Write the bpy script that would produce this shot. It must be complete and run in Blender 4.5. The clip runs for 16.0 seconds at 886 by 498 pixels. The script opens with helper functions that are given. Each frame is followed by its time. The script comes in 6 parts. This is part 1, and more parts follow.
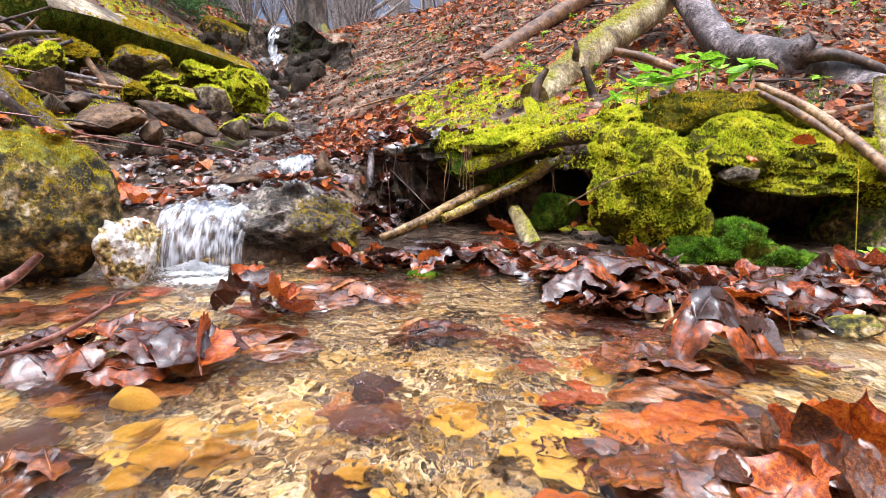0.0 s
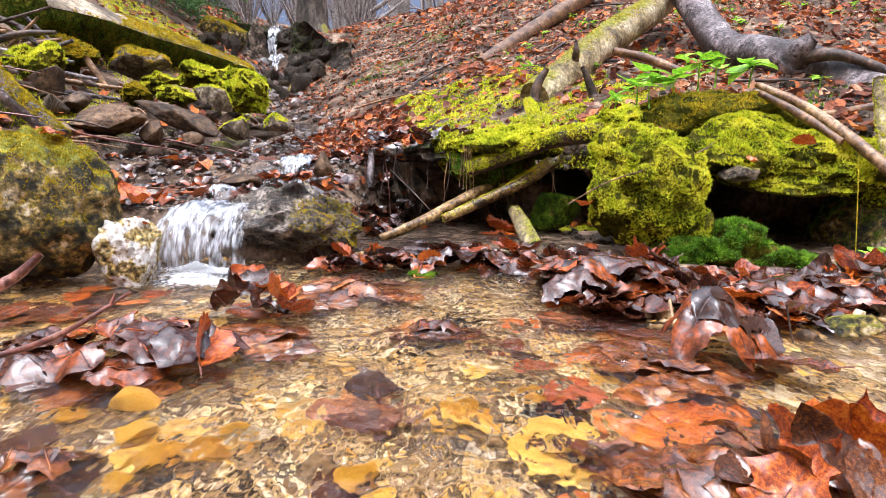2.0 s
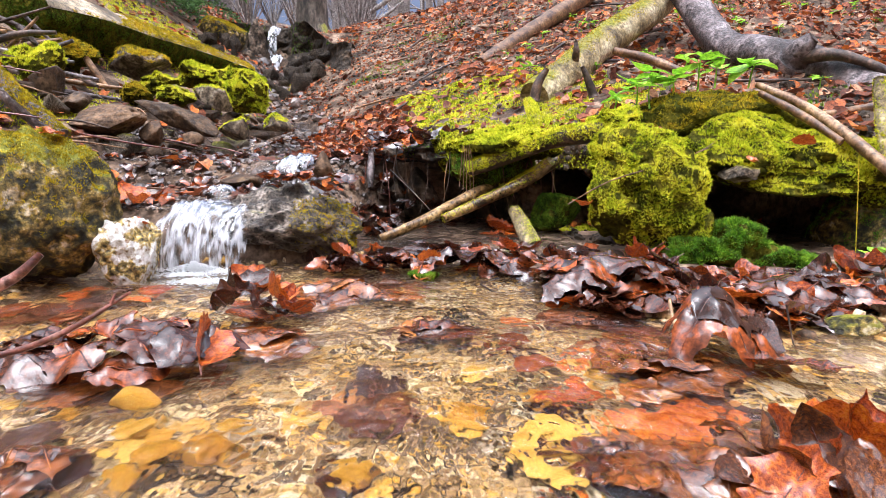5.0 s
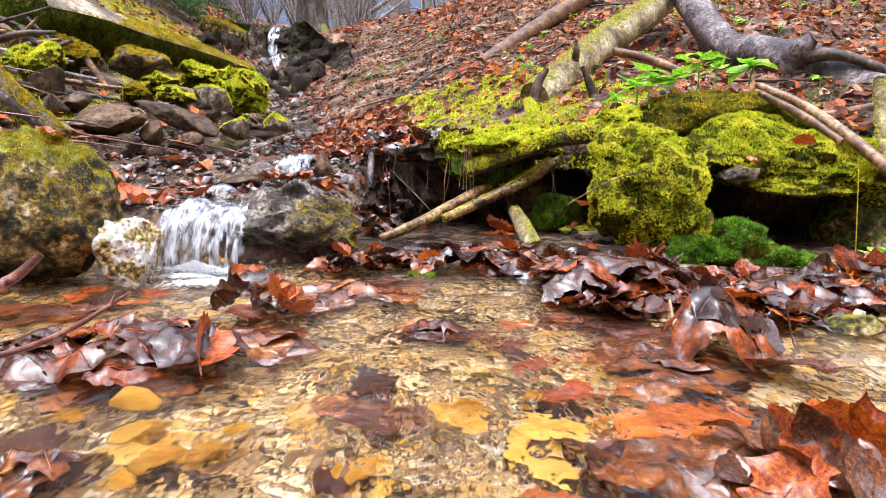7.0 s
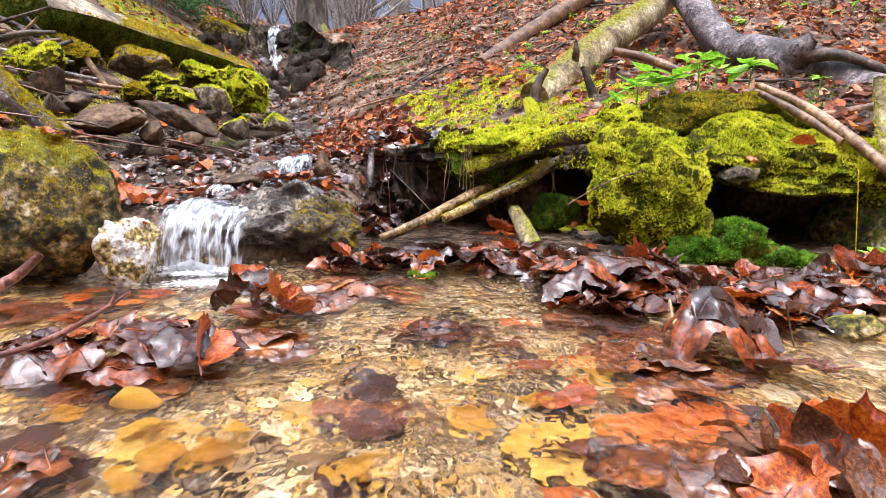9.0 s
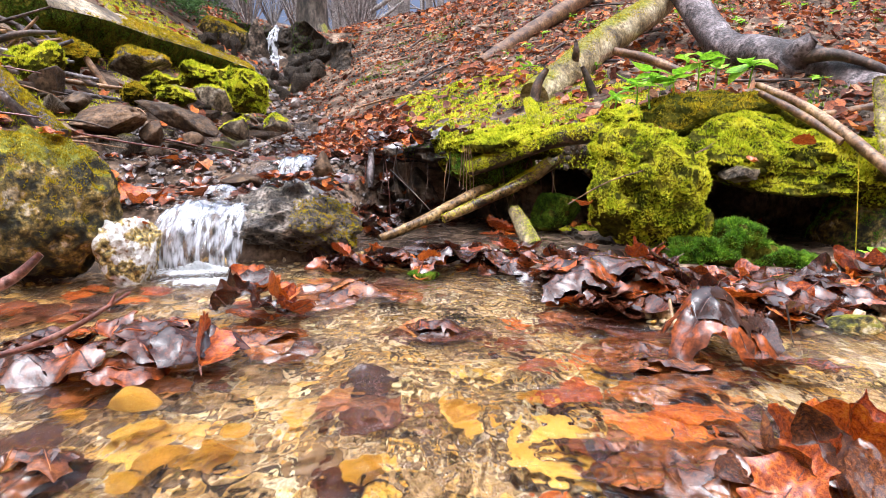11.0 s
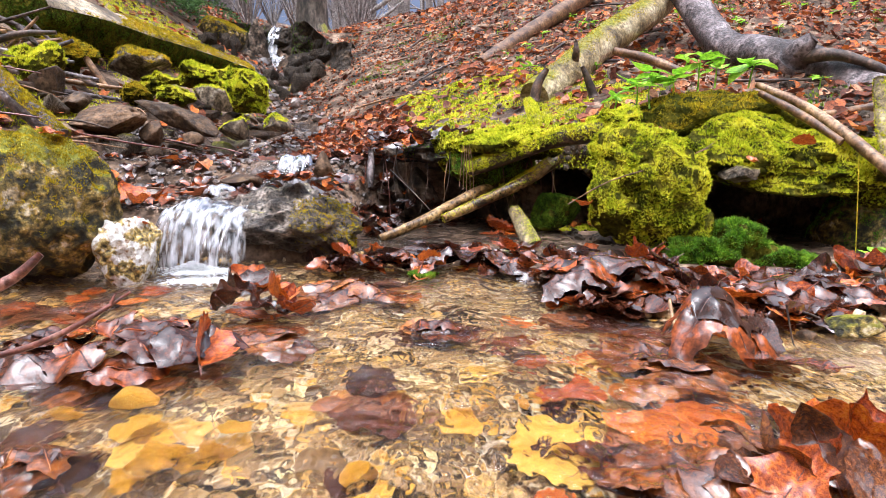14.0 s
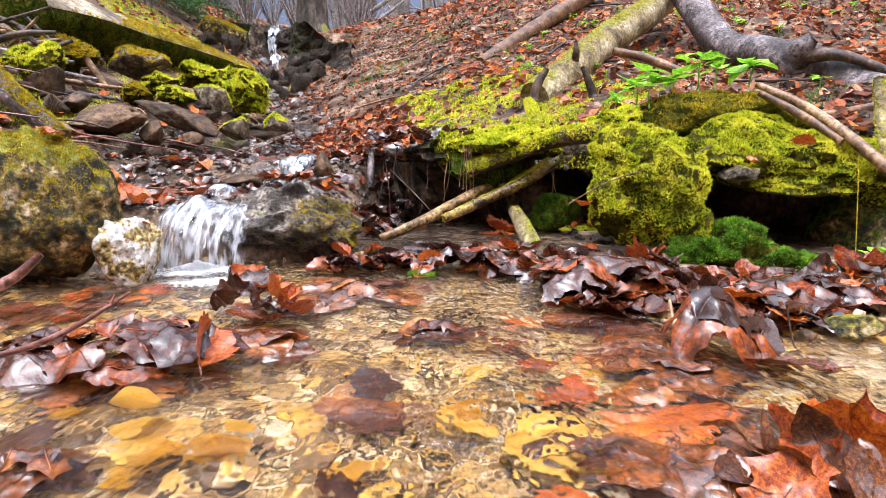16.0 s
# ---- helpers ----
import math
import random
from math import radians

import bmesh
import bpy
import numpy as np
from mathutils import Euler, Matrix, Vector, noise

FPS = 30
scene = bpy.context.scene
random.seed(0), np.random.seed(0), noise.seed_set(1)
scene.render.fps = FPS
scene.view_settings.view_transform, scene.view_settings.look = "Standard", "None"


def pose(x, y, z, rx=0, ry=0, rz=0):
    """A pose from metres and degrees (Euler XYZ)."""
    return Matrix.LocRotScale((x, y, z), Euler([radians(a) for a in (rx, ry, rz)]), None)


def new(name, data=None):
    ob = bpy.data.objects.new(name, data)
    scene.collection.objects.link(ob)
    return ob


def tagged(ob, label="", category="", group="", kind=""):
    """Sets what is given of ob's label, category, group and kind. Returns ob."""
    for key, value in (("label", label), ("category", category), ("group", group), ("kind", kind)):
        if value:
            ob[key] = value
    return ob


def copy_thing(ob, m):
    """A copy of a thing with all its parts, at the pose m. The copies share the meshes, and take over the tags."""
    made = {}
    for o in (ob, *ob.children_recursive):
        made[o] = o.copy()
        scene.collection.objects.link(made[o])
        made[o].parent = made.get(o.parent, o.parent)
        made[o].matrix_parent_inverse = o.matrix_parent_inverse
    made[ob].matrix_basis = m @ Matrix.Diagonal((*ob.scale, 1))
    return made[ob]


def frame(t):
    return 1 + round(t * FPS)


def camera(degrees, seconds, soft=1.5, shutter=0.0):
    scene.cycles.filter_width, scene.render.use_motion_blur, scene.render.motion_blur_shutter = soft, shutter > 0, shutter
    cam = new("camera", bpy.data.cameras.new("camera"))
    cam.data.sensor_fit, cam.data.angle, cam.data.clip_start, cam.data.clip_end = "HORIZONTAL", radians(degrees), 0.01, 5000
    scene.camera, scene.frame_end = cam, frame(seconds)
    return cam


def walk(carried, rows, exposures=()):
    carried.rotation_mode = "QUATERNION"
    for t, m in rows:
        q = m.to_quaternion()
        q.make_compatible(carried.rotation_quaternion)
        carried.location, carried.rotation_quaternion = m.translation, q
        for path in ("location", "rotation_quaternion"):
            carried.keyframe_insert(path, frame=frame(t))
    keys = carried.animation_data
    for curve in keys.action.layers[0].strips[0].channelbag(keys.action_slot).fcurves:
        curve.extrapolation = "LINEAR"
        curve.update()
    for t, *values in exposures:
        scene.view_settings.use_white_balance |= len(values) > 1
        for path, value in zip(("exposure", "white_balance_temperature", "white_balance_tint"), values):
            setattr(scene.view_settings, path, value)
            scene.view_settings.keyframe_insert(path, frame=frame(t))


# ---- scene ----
# A small forest brook with a low cascade between mossy boulders, seen from just above the water.
cam = camera(70, 16.0, soft=0.7, shutter=0.5)
EYE = pose(0, 0, 0.25, 80.3, 0, 0)
walk(cam, [(0.0, EYE), (16.0, EYE)], exposures=[(0.0, 1.15, 5470, 9), (16.0, 1.15, 5470, 9)])

# ---- light: a bright overcast sky over a bare wood ----
SUN_HEIGHT, SUN_TURN = radians(75), radians(195)
world = bpy.data.worlds.new("sky")
scene.world = world
world.use_nodes = True
wn, wl = world.node_tree.nodes, world.node_tree.links
sky = wn.new("ShaderNodeTexSky")
sky.sky_type = "NISHITA"
sky.sun_disc = False
sky.sun_elevation, sky.sun_rotation = SUN_HEIGHT, SUN_TURN
sky.air_density, sky.dust_density, sky.ozone_density = 0.35, 10.0, 1.0
wl.new(sky.outputs[0], wn["Background"].inputs[0])
wn["Background"].inputs[1].default_value = 0.15
sun = new("sun", bpy.data.lights.new("sun", "SUN"))
sun.data.energy, sun.data.angle, sun.data.color = 1.5, radians(120), (1.0, 0.97, 0.93)
way = Vector((math.sin(SUN_TURN) * math.cos(SUN_HEIGHT), math.cos(SUN_TURN) * math.cos(SUN_HEIGHT), math.sin(SUN_HEIGHT)))
sun.matrix_world = Matrix.Translation((0, 0, 20)) @ way.to_track_quat("Z", "Y").to_matrix().to_4x4()


# ---- noise and shapes ----
def value_noise(p, seed=0):
    """Smooth noise between -1 and 1 at the rows of p."""
    p = np.asarray(p, float)
    i = np.floor(p).astype(np.int64)
    f = p - i
    f = f * f * (3 - 2 * f)
    out = np.zeros(len(p))
    for c in range(8):
        o = np.array([c & 1, c >> 1 & 1, c >> 2 & 1])
        q = i + o
        h = (q[:, 0] * 374761393 + q[:, 1] * 668265263 + q[:, 2] * 2147483647 + seed * 1274126177) & 0xFFFFFFFF
        h = ((h ^ (h >> 13)) * 1274126177) & 0xFFFFFFFF
        h = (h ^ (h >> 16)) & 0xFFFF
        out += np.prod(np.where(o, f, 1 - f), axis=1) * (h / 32767.5 - 1)
    return out


def fbm(p, octaves=4, seed=0):
    p = np.asarray(p, float)
    return sum(value_noise(p * 2 ** k + 17.3 * k, seed + k) / 2 ** k for k in range(octaves)) / 1.6


def smooth(a, b, x):
    t = np.clip((x - a) / (b - a), 0, 1)
    return t * t * (3 - 2 * t)


def link_mesh(name, shape, material, parent=None, label="", flat=False):
    v, f = shape
    me = bpy.data.meshes.new(name)
    me.from_pydata(np.asarray(v).tolist(), [], f.tolist() if isinstance(f, np.ndarray) else f)
    if not flat:
        me.polygons.foreach_set("use_smooth", [True] * len(me.polygons))
    me.materials.append(material)
    me.update()
    ob = new(name, me)
    if parent:
        ob.parent = parent
    return tagged(ob, label)


def part(name, shape, material, parent, label="", flat=False):
    return link_mesh(name, shape, material, parent, label, flat)


def thing(name, shape, material, label, category, group="", kind="", at=None, flat=False):
    ob = link_mesh(name, shape, material, None, "", flat)
    if at is not None:
        ob.matrix_basis = at
    return tagged(ob, label, category, group, kind)


def base(name, at, label, category, group=""):
    ob = new(name)
    ob.empty_display_size = 0.05
    ob.matrix_basis = at
    return tagged(ob, label, category, group)


def joined(shapes):
    vs, fs, n = [], [], 0
    for v, f in shapes:
        vs.append(v)
        fs += [[i + n for i in q] for q in (f.tolist() if isinstance(f, np.ndarray) else f)]
        n += len(v)
    return np.concatenate(vs), fs


def spread(shape, mats):
    """Many copies of one small shape, joined: mats is an array of 4 x 4 poses."""
    v, f = np.asarray(shape[0]), np.asarray(shape[1])
    vv = np.einsum("nij,kj->nki", mats[:, :3, :3], v) + mats[:, None, :3, 3]
    ff = f[None] + (np.arange(len(mats)) * len(v))[:, None, None]
    return vv.reshape(-1, 3), ff.reshape(-1, f.shape[1])


def poses(points, normals, sizes, rng, tilt=0.2):
    """Poses at points, z along the normals (shaken by tilt), turned at random."""
    n = len(points)
    z = np.asarray(normals) + rng.normal(0, tilt, (n, 3))
    z /= np.linalg.norm(z, axis=1)[:, None]
    a = rng.normal(0, 1, (n, 3))
    x = np.cross(a, z)
    x /= np.linalg.norm(x, axis=1)[:, None]
    y = np.cross(z, x)
    m = np.zeros((n, 4, 4))
    s = np.asarray(sizes)[:, None]
    m[:, :3, 0], m[:, :3, 1], m[:, :3, 2], m[:, :3, 3], m[:, 3, 3] = x * s, y * s, z * s, points, 1
    return m


ICO = {}


def ico(sub):
    if sub not in ICO:
        bm = bmesh.new()
        bmesh.ops.create_icosphere(bm, subdivisions=sub, radius=1)
        ICO[sub] = np.array([v.co[:] for v in bm.verts]), np.array([[v.index for v in f.verts] for f in bm.faces])
        bm.free()
    return ICO[sub]


def stone(size, seed, sub=4, lumps=0.22, facets=11, hard=0.92, grain=0.06, cushion=0.0, cut=(0.5, 0.8)):
    """A worn stone: a ball with facets planed off it, lumps and a pitted skin; size holds its half axes."""
    rng = np.random.default_rng(seed)
    v, f = ico(sub)
    v = v * (1 + lumps * fbm(v * 1.1 + seed, 3, seed))[:, None]
    for _ in range(facets):
        n = rng.normal(0, 1, 3)
        n /= np.linalg.norm(n)
        d = v @ n - rng.uniform(*cut)
        v = v - np.outer(np.maximum(d, 0) * hard, n)
    if sub > 2:
        v = v * (1 + grain * fbm(v * 6 + seed, 3, seed + 5))[:, None]
    v = v * np.asarray(size)
    if cushion:
        d = v / np.linalg.norm(v, axis=1)[:, None]
        v = v + d * (cushion * (0.6 - 1.3 * np.abs(value_noise(v * 22 + seed, seed)) - 0.7 * np.abs(value_noise(v * 55 + seed, seed + 3))))[:, None]
    return v, f


def curve_points(points, n):
    """n points along a smooth curve through points (rows of x, y, z, radius)."""
    p = np.asarray(points, float)
    t = np.linspace(0, len(p) - 1, n)
    q = np.vstack([2 * p[0] - p[1], p, 2 * p[-1] - p[-2]])
    i = np.minimum(t.astype(int), len(p) - 2)
    u = (t - i)[:, None]
    a, b, c, d = q[i], q[i + 1], q[i + 2], q[i + 3]
    return 0.5 * (2 * b + (c - a) * u + (2 * a - 5 * b + 4 * c - d) * u ** 2 + (3 * b - a - 3 * c + d) * u ** 3)


def limb(points, n=24, seg=10, rough=0.12, seed=0, freq=22.0):
    """A round, knotty limb of wood along a curve; points are x, y, z, radius."""
    c = curve_points(points, n)
    p, r = c[:, :3], np.maximum(c[:, 3], 0.0004)
    d = np.gradient(p, axis=0)
    d /= np.linalg.norm(d, axis=1)[:, None]
    up = np.array([0.0, 0.0, 1.0]) if abs(d[0, 2]) < 0.9 else np.array([1.0, 0.0, 0.0])
    v = []
    for i in range(n):
        s = np.cross(d[i], up)
        s /= np.linalg.norm(s)
        up = np.cross(s, d[i])
        a = np.arange(seg) * 2 * np.pi / seg
        ring = np.outer(np.cos(a), s) + np.outer(np.sin(a), up)
        k = 1 + rough * fbm(ring * 1.2 + p[i] * freq + seed, 3, seed)
        v.append(p[i] + ring * (r[i] * k)[:, None])
    v = np.concatenate(v + [p[:1] - d[:1] * r[0] * 0.15, p[-1:] + d[-1:] * r[-1] * 0.15])
    f = []
    for i in range(n - 1):
        for j in range(seg):
            k = (j + 1) % seg
            f.append([i * seg + j, i * seg + k, (i + 1) * seg + k, (i + 1) * seg + j])
    a, b = n * seg, n * seg + 1
    f = [q[::-1] for q in f]
    f += [[a, (j + 1) % seg, j] for j in range(seg)] + [[b, (n - 1) * seg + j, (n - 1) * seg + (j + 1) % seg] for j in range(seg)]
    return v, f


def leaf(length, width, seed, n=10, m=3, fold=0.25, curl=0.3, crinkle=0.06, lobes=0.0):
    """A fallen leaf with a bent midrib, raised halves, crinkled and toothed rim and a stalk; it lies along y, its middle at 0."""
    rng = np.random.default_rng(seed)
    t = np.linspace(0, 1, n + 1)
    half = 0.5 * width * np.sin(np.pi * np.clip(t, 0.0, 1) ** 0.85) ** 0.75
    half = half * (1 + 0.08 * np.sin(t * 34 + seed)) * (1 - lobes * (0.5 + 0.5 * np.cos(t * 6 * np.pi)) * (t > 0.1))
    half[0] = half[-1] = 0.002 * width
    u = np.linspace(-1, 1, 2 * m + 1)
    x = np.outer(half, u)
    y = np.outer((t - 0.5) * length, np.ones_like(u)) + lobes * length * 0.12 * np.abs(u)[None] * np.sin(t * 6 * np.pi)[:, None]
    bend, twist = curl * rng.uniform(0.5, 1.3), rng.uniform(-0.5, 0.5)
    z = fold * np.abs(x) + length * bend * ((t - 0.5) ** 2)[:, None] * rng.choice([-1, 1, 1]) + twist * x * (t - 0.5)[:, None] * 2
    q = np.stack([x, y, z], -1).reshape(-1, 3)
    q[:, 2] += crinkle * length * fbm(np.c_[q[:, :2] / length * 4, np.full(len(q), seed * 3.1)], 3, seed)
    q[:, 2] += 0.012 * length * np.abs(np.sin(q[:, 1] / length * 30 - np.abs(q[:, 0]) / length * 22))
    w = 2 * m + 1
    f = [[i * w + j, i * w + j + 1, (i + 1) * w + j + 1, (i + 1) * w + j] for i in range(n) for j in range(2 * m)]
    return q, np.array(f)


def on_mesh(shape, n, seed, up=-2.0, keep=None):
    """n points on a shape with their normals, where the normal points up by more than up and keep(points) holds."""
    rng = np.random.default_rng(seed)
    v, f = np.asarray(shape[0]), shape[1]
    tri = np.array([t for q in f for t in ([q] if len(q) == 3 else [[q[0], q[1], q[2]], [q[0], q[2], q[3]]])])
    a, b, c = v[tri[:, 0]], v[tri[:, 1]], v[tri[:, 2]]
    nn = np.cross(b - a, c - a)
    area = np.linalg.norm(nn, axis=1)
    i = rng.choice(len(tri), n, p=area / area.sum())
    r, s = np.sqrt(rng.random(n)), rng.random(n)
    p = a[i] * (1 - r)[:, None] + b[i] * (r * (1 - s))[:, None] + c[i] * (r * s)[:, None]
    nn = nn[i] / np.maximum(area[i], 1e-12)[:, None]
    ok = nn[:, 2] > up
    if keep is not None:
        ok &= keep(p)
    return p[ok], nn[ok]


def tuft(blades=6, seed=0, lean=0.8):
    """A star of small pointed moss leaves, one unit high."""
    rng = np.random.default_rng(seed)
    v, f = [], []
    for k in range(blades):
        a = k * 2.4 + rng.uniform(-0.4, 0.4)
        d = np.array([math.cos(a), math.sin(a), 0])
        s = np.array([-d[1], d[0], 0])
        l = rng.uniform(0.2, lean)
        h = rng.uniform(0.6, 1.1)
        v += [d * 0.05 - s * 0.17, d * 0.05 + s * 0.17, d * l + [0, 0, h]]
        f += [[3 * k, 3 * k + 1, 3 * k + 2]]
    return np.array(v), np.array(f)


def moss_on(points, normals, size, seed, blades=4, tilt=0.35, lean=0.8):
    """Moss leaves on a surface, their height uneven from clump to clump."""
    rng = np.random.default_rng(seed)
    s = size * rng.uniform(0.45, 1.0, len(points)) * (1 + 0.5 * value_noise(points * 45, seed))
    n = normals * 0.7 + np.array([0, 0, 0.45])
    return spread(tuft(blades, seed, lean), poses(points - normals * size * 0.15, n, s, rng, tilt))


# ---- materials ----
def setup(name):
    m = bpy.data.materials.new(name)
    m.use_nodes = True
    return m, m.node_tree.nodes, m.node_tree.links, m.node_tree.nodes["Principled BSDF"]


def ramp_node(nodes, cols):
    r = nodes.new("ShaderNodeValToRGB")
    while len(r.color_ramp.elements) < len(cols):
        r.color_ramp.elements.new(0.5)
    for e, (p, c) in zip(r.color_ramp.elements, cols):
        e.position, e.color = p, (*c, 1)
    return r


def surface(name, cols, scale=10.0, rough=(0.5, 0.85), bump=0.4, fine=60.0, chance="", share=0.7, stretch=(1, 1, 1), moss=None, moss_at=(0.35, 0.75), coat=0.0, glow_through=0.0, spec=0.5, depth=0.004, contrast=0.6):
    """A natural surface: colour in patches and grain, relief at two scales; chance: 'island' or 'object' shifts each piece's colour; moss: ramp of the growth on its upper side."""
    m, nodes, links, b = setup(name)
    co = nodes.new("ShaderNodeTexCoord")
    mp = nodes.new("ShaderNodeMapping")
    mp.inputs["Scale"].default_value = stretch
    links.new(co.outputs["Object"], mp.inputs[0])
    big, small = nodes.new("ShaderNodeTexNoise"), nodes.new("ShaderNodeTexNoise")
    for n, s, d in ((big, scale, 8), (small, fine, 6)):
        n.inputs["Scale"].default_value, n.inputs["Detail"].default_value, n.inputs["Roughness"].default_value = s, d, 0.65
        links.new(mp.outputs[0], n.inputs["Vector"])
    spreadn = nodes.new("ShaderNodeMapRange")
    spreadn.inputs[1].default_value, spreadn.inputs[2].default_value = 0.36, 0.64
    links.new(big.outputs["Fac"], spreadn.inputs[0])
    fac = spreadn.outputs[0]
    if chance:
        src = nodes.new("ShaderNodeNewGeometry").outputs["Random Per Island"] if chance == "island" else nodes.new("ShaderNodeObjectInfo").outputs["Random"]
        mx = nodes.new("ShaderNodeMix")
        mx.inputs[0].default_value = share
        links.new(fac, mx.inputs[2])
        links.new(src, mx.inputs[3])
        fac = mx.outputs[0]
    r = ramp_node(nodes, cols)
    links.new(fac, r.inputs[0])
    col = r.outputs[0]
    shade = nodes.new("ShaderNodeMix")
    shade.data_type, shade.blend_type = "RGBA", "OVERLAY"
    shade.inputs[0].default_value = contrast
    links.new(col, shade.inputs[6])
    crisp = nodes.new("ShaderNodeMapRange")
    crisp.inputs[1].default_value, crisp.inputs[2].default_value = 0.36, 0.64
    links.new(small.outputs["Fac"], crisp.inputs[0])
    links.new(crisp.outputs[0], shade.inputs[7])
    col = shade.outputs[2]
    rr = nodes.new("ShaderNodeMapRange")
    rr.inputs[1].default_value, rr.inputs[2].default_value, rr.inputs[3].default_value, rr.inputs[4].default_value = 0.3, 0.7, rough[0], rough[1]
    links.new(small.outputs["Fac"], rr.inputs[0])
    ro = rr.outputs[0]
    if moss:
        geo = nodes.new("ShaderNodeNewGeometry")
        sep = nodes.new("ShaderNodeSeparateXYZ")
        links.new(geo.outputs["Normal"], sep.inputs[0])
        add = nodes.new("ShaderNodeMath")
        add.operation = "MULTIPLY_ADD"
        add.inputs[1].default_value = 1.4
        links.new(big.outputs["Fac"], add.inputs[0])
        add.inputs[2].default_value = -0.7
        sm = nodes.new("ShaderNodeMath")
        sm.operation = "ADD"
        links.new(sep.outputs[2], sm.inputs[0])
        links.new(add.outputs[0], sm.inputs[1])
        edge = nodes.new("ShaderNodeMapRange")
        edge.interpolation_type = "SMOOTHSTEP"
        edge.inputs[1].default_value, edge.inputs[2].default_value = moss_at
        links.new(sm.outputs[0], edge.inputs[0])
        mr = ramp_node(nodes, moss)
        links.new(small.outputs["Fac"], mr.inputs[0])
        mx = nodes.new("ShaderNodeMix")
        mx.data_type = "RGBA"
        links.new(edge.outputs[0], mx.inputs[0])
        links.new(col, mx.inputs[6])
        links.new(mr.outputs[0], mx.inputs[7])
        col = mx.outputs[2]
        rm = nodes.new("ShaderNodeMix")
        links.new(edge.outputs[0], rm.inputs[0])
        links.new(ro, rm.inputs[2])
        rm.inputs[3].default_value = 0.95
        ro = rm.outputs[0]
    links.new(col, b.inputs["Base Color"])
    links.new(ro, b.inputs["Roughness"])
    b.inputs["Specular IOR Level"].default_value = spec
    b.inputs["Coat Weight"].default_value = coat
    b.inputs["Coat Roughness"].default_value = 0.03
    mixh = nodes.new("ShaderNodeMath")
    mixh.operation = "MULTIPLY_ADD"
    links.new(small.outputs["Fac"], mixh.inputs[0])
    mixh.inputs[1].default_value = 0.4
    links.new(big.outputs["Fac"], mixh.inputs[2])
    bp = nodes.new("ShaderNodeBump")
    bp.inputs["Strength"].default_value, bp.inputs["Distance"].default_value = bump, depth
    links.new(mixh.outputs[0], bp.inputs["Height"])
    links.new(bp.outputs[0], b.inputs["Normal"])
    if glow_through:
        tr = nodes.new("ShaderNodeBsdfTranslucent")
        links.new(col, tr.inputs[0])
        ms = nodes.new("ShaderNodeMixShader")
        ms.inputs[0].default_value = glow_through
        links.new(b.outputs[0], ms.inputs[1])
        links.new(tr.outputs[0], ms.inputs[2])
        links.new(ms.outputs[0], nodes["Material Output"].inputs[0])
    return m


MOSS_COLS = [(0.25, (0.05, 0.06, 0.006)), (0.5, (0.2, 0.2, 0.012)), (0.75, (0.42, 0.36, 0.02))]
M_SOIL = surface("wet_forest_soil", [(0.0, (0.022, 0.014, 0.009)), (0.4, (0.085, 0.055, 0.035)), (0.7, (0.2, 0.135, 0.09)), (1.0, (0.33, 0.24, 0.17))], 6, (0.6, 0.95), 1.0, 55, depth=0.02, spec=0.2)
M_ROCK = surface("grey_limestone", [(0.0, (0.03, 0.025, 0.02)), (0.4, (0.11, 0.085, 0.06)), (0.7, (0.25, 0.2, 0.14)), (1.0, (0.46, 0.4, 0.32))], 18, (0.5, 0.85), 1.0, 90, "object", 0.25, spec=0.25, moss=MOSS_COLS, moss_at=(0.6, 1.0), depth=0.014, contrast=0.8)
M_BOULDER = surface("lichen_boulder", [(0.0, (0.01, 0.01, 0.005)), (0.38, (0.04, 0.034, 0.01)), (0.6, (0.15, 0.11, 0.026)), (0.8, (0.33, 0.23, 0.06)), (0.97, (0.5, 0.42, 0.28))], 26, (0.5, 0.9), 1.0, 110, moss=MOSS_COLS, moss_at=(0.45, 0.85), depth=0.016, contrast=0.8)
M_WET = surface("wet_dark_stone", [(0.0, (0.014, 0.009, 0.006)), (0.5, (0.06, 0.036, 0.02)), (1.0, (0.19, 0.12, 0.065))], 16, (0.3, 0.65), 1.0, 80, "object", 0.3, coat=0.08, depth=0.012, spec=0.2)
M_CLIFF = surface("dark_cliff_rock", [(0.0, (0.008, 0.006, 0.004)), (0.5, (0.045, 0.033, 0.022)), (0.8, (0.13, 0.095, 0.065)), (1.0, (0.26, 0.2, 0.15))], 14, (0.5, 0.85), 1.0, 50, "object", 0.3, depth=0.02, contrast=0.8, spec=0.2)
M_GREYBOULDER = surface("wet_pitted_grey_stone", [(0.0, (0.018, 0.014, 0.011)), (0.4, (0.075, 0.06, 0.047)), (0.7, (0.2, 0.165, 0.13)), (1.0, (0.42, 0.37, 0.32))], 30, (0.2, 0.55), 1.0, 140, moss=MOSS_COLS, moss_at=(0.95, 1.3), depth=0.014, contrast=0.9)
M_WETSTICK = surface("wet_amber_stick", [(0.0, (0.025, 0.013, 0.006)), (0.45, (0.13, 0.07, 0.022)), (0.75, (0.3, 0.18, 0.06)), (1.0, (0.42, 0.3, 0.14))], 24, (0.2, 0.5), 0.8, 120, depth=0.003, contrast=0.8)
M_TREE = surface("dark_beech_bark", [(0.0, (0.02, 0.017, 0.014)), (0.5, (0.085, 0.07, 0.055)), (1.0, (0.2, 0.17, 0.14))], 7, (0.6, 0.9), 1.0, 40, stretch=(1, 1, 0.4), depth=0.02, moss=MOSS_COLS, moss_at=(0.3, 0.7))
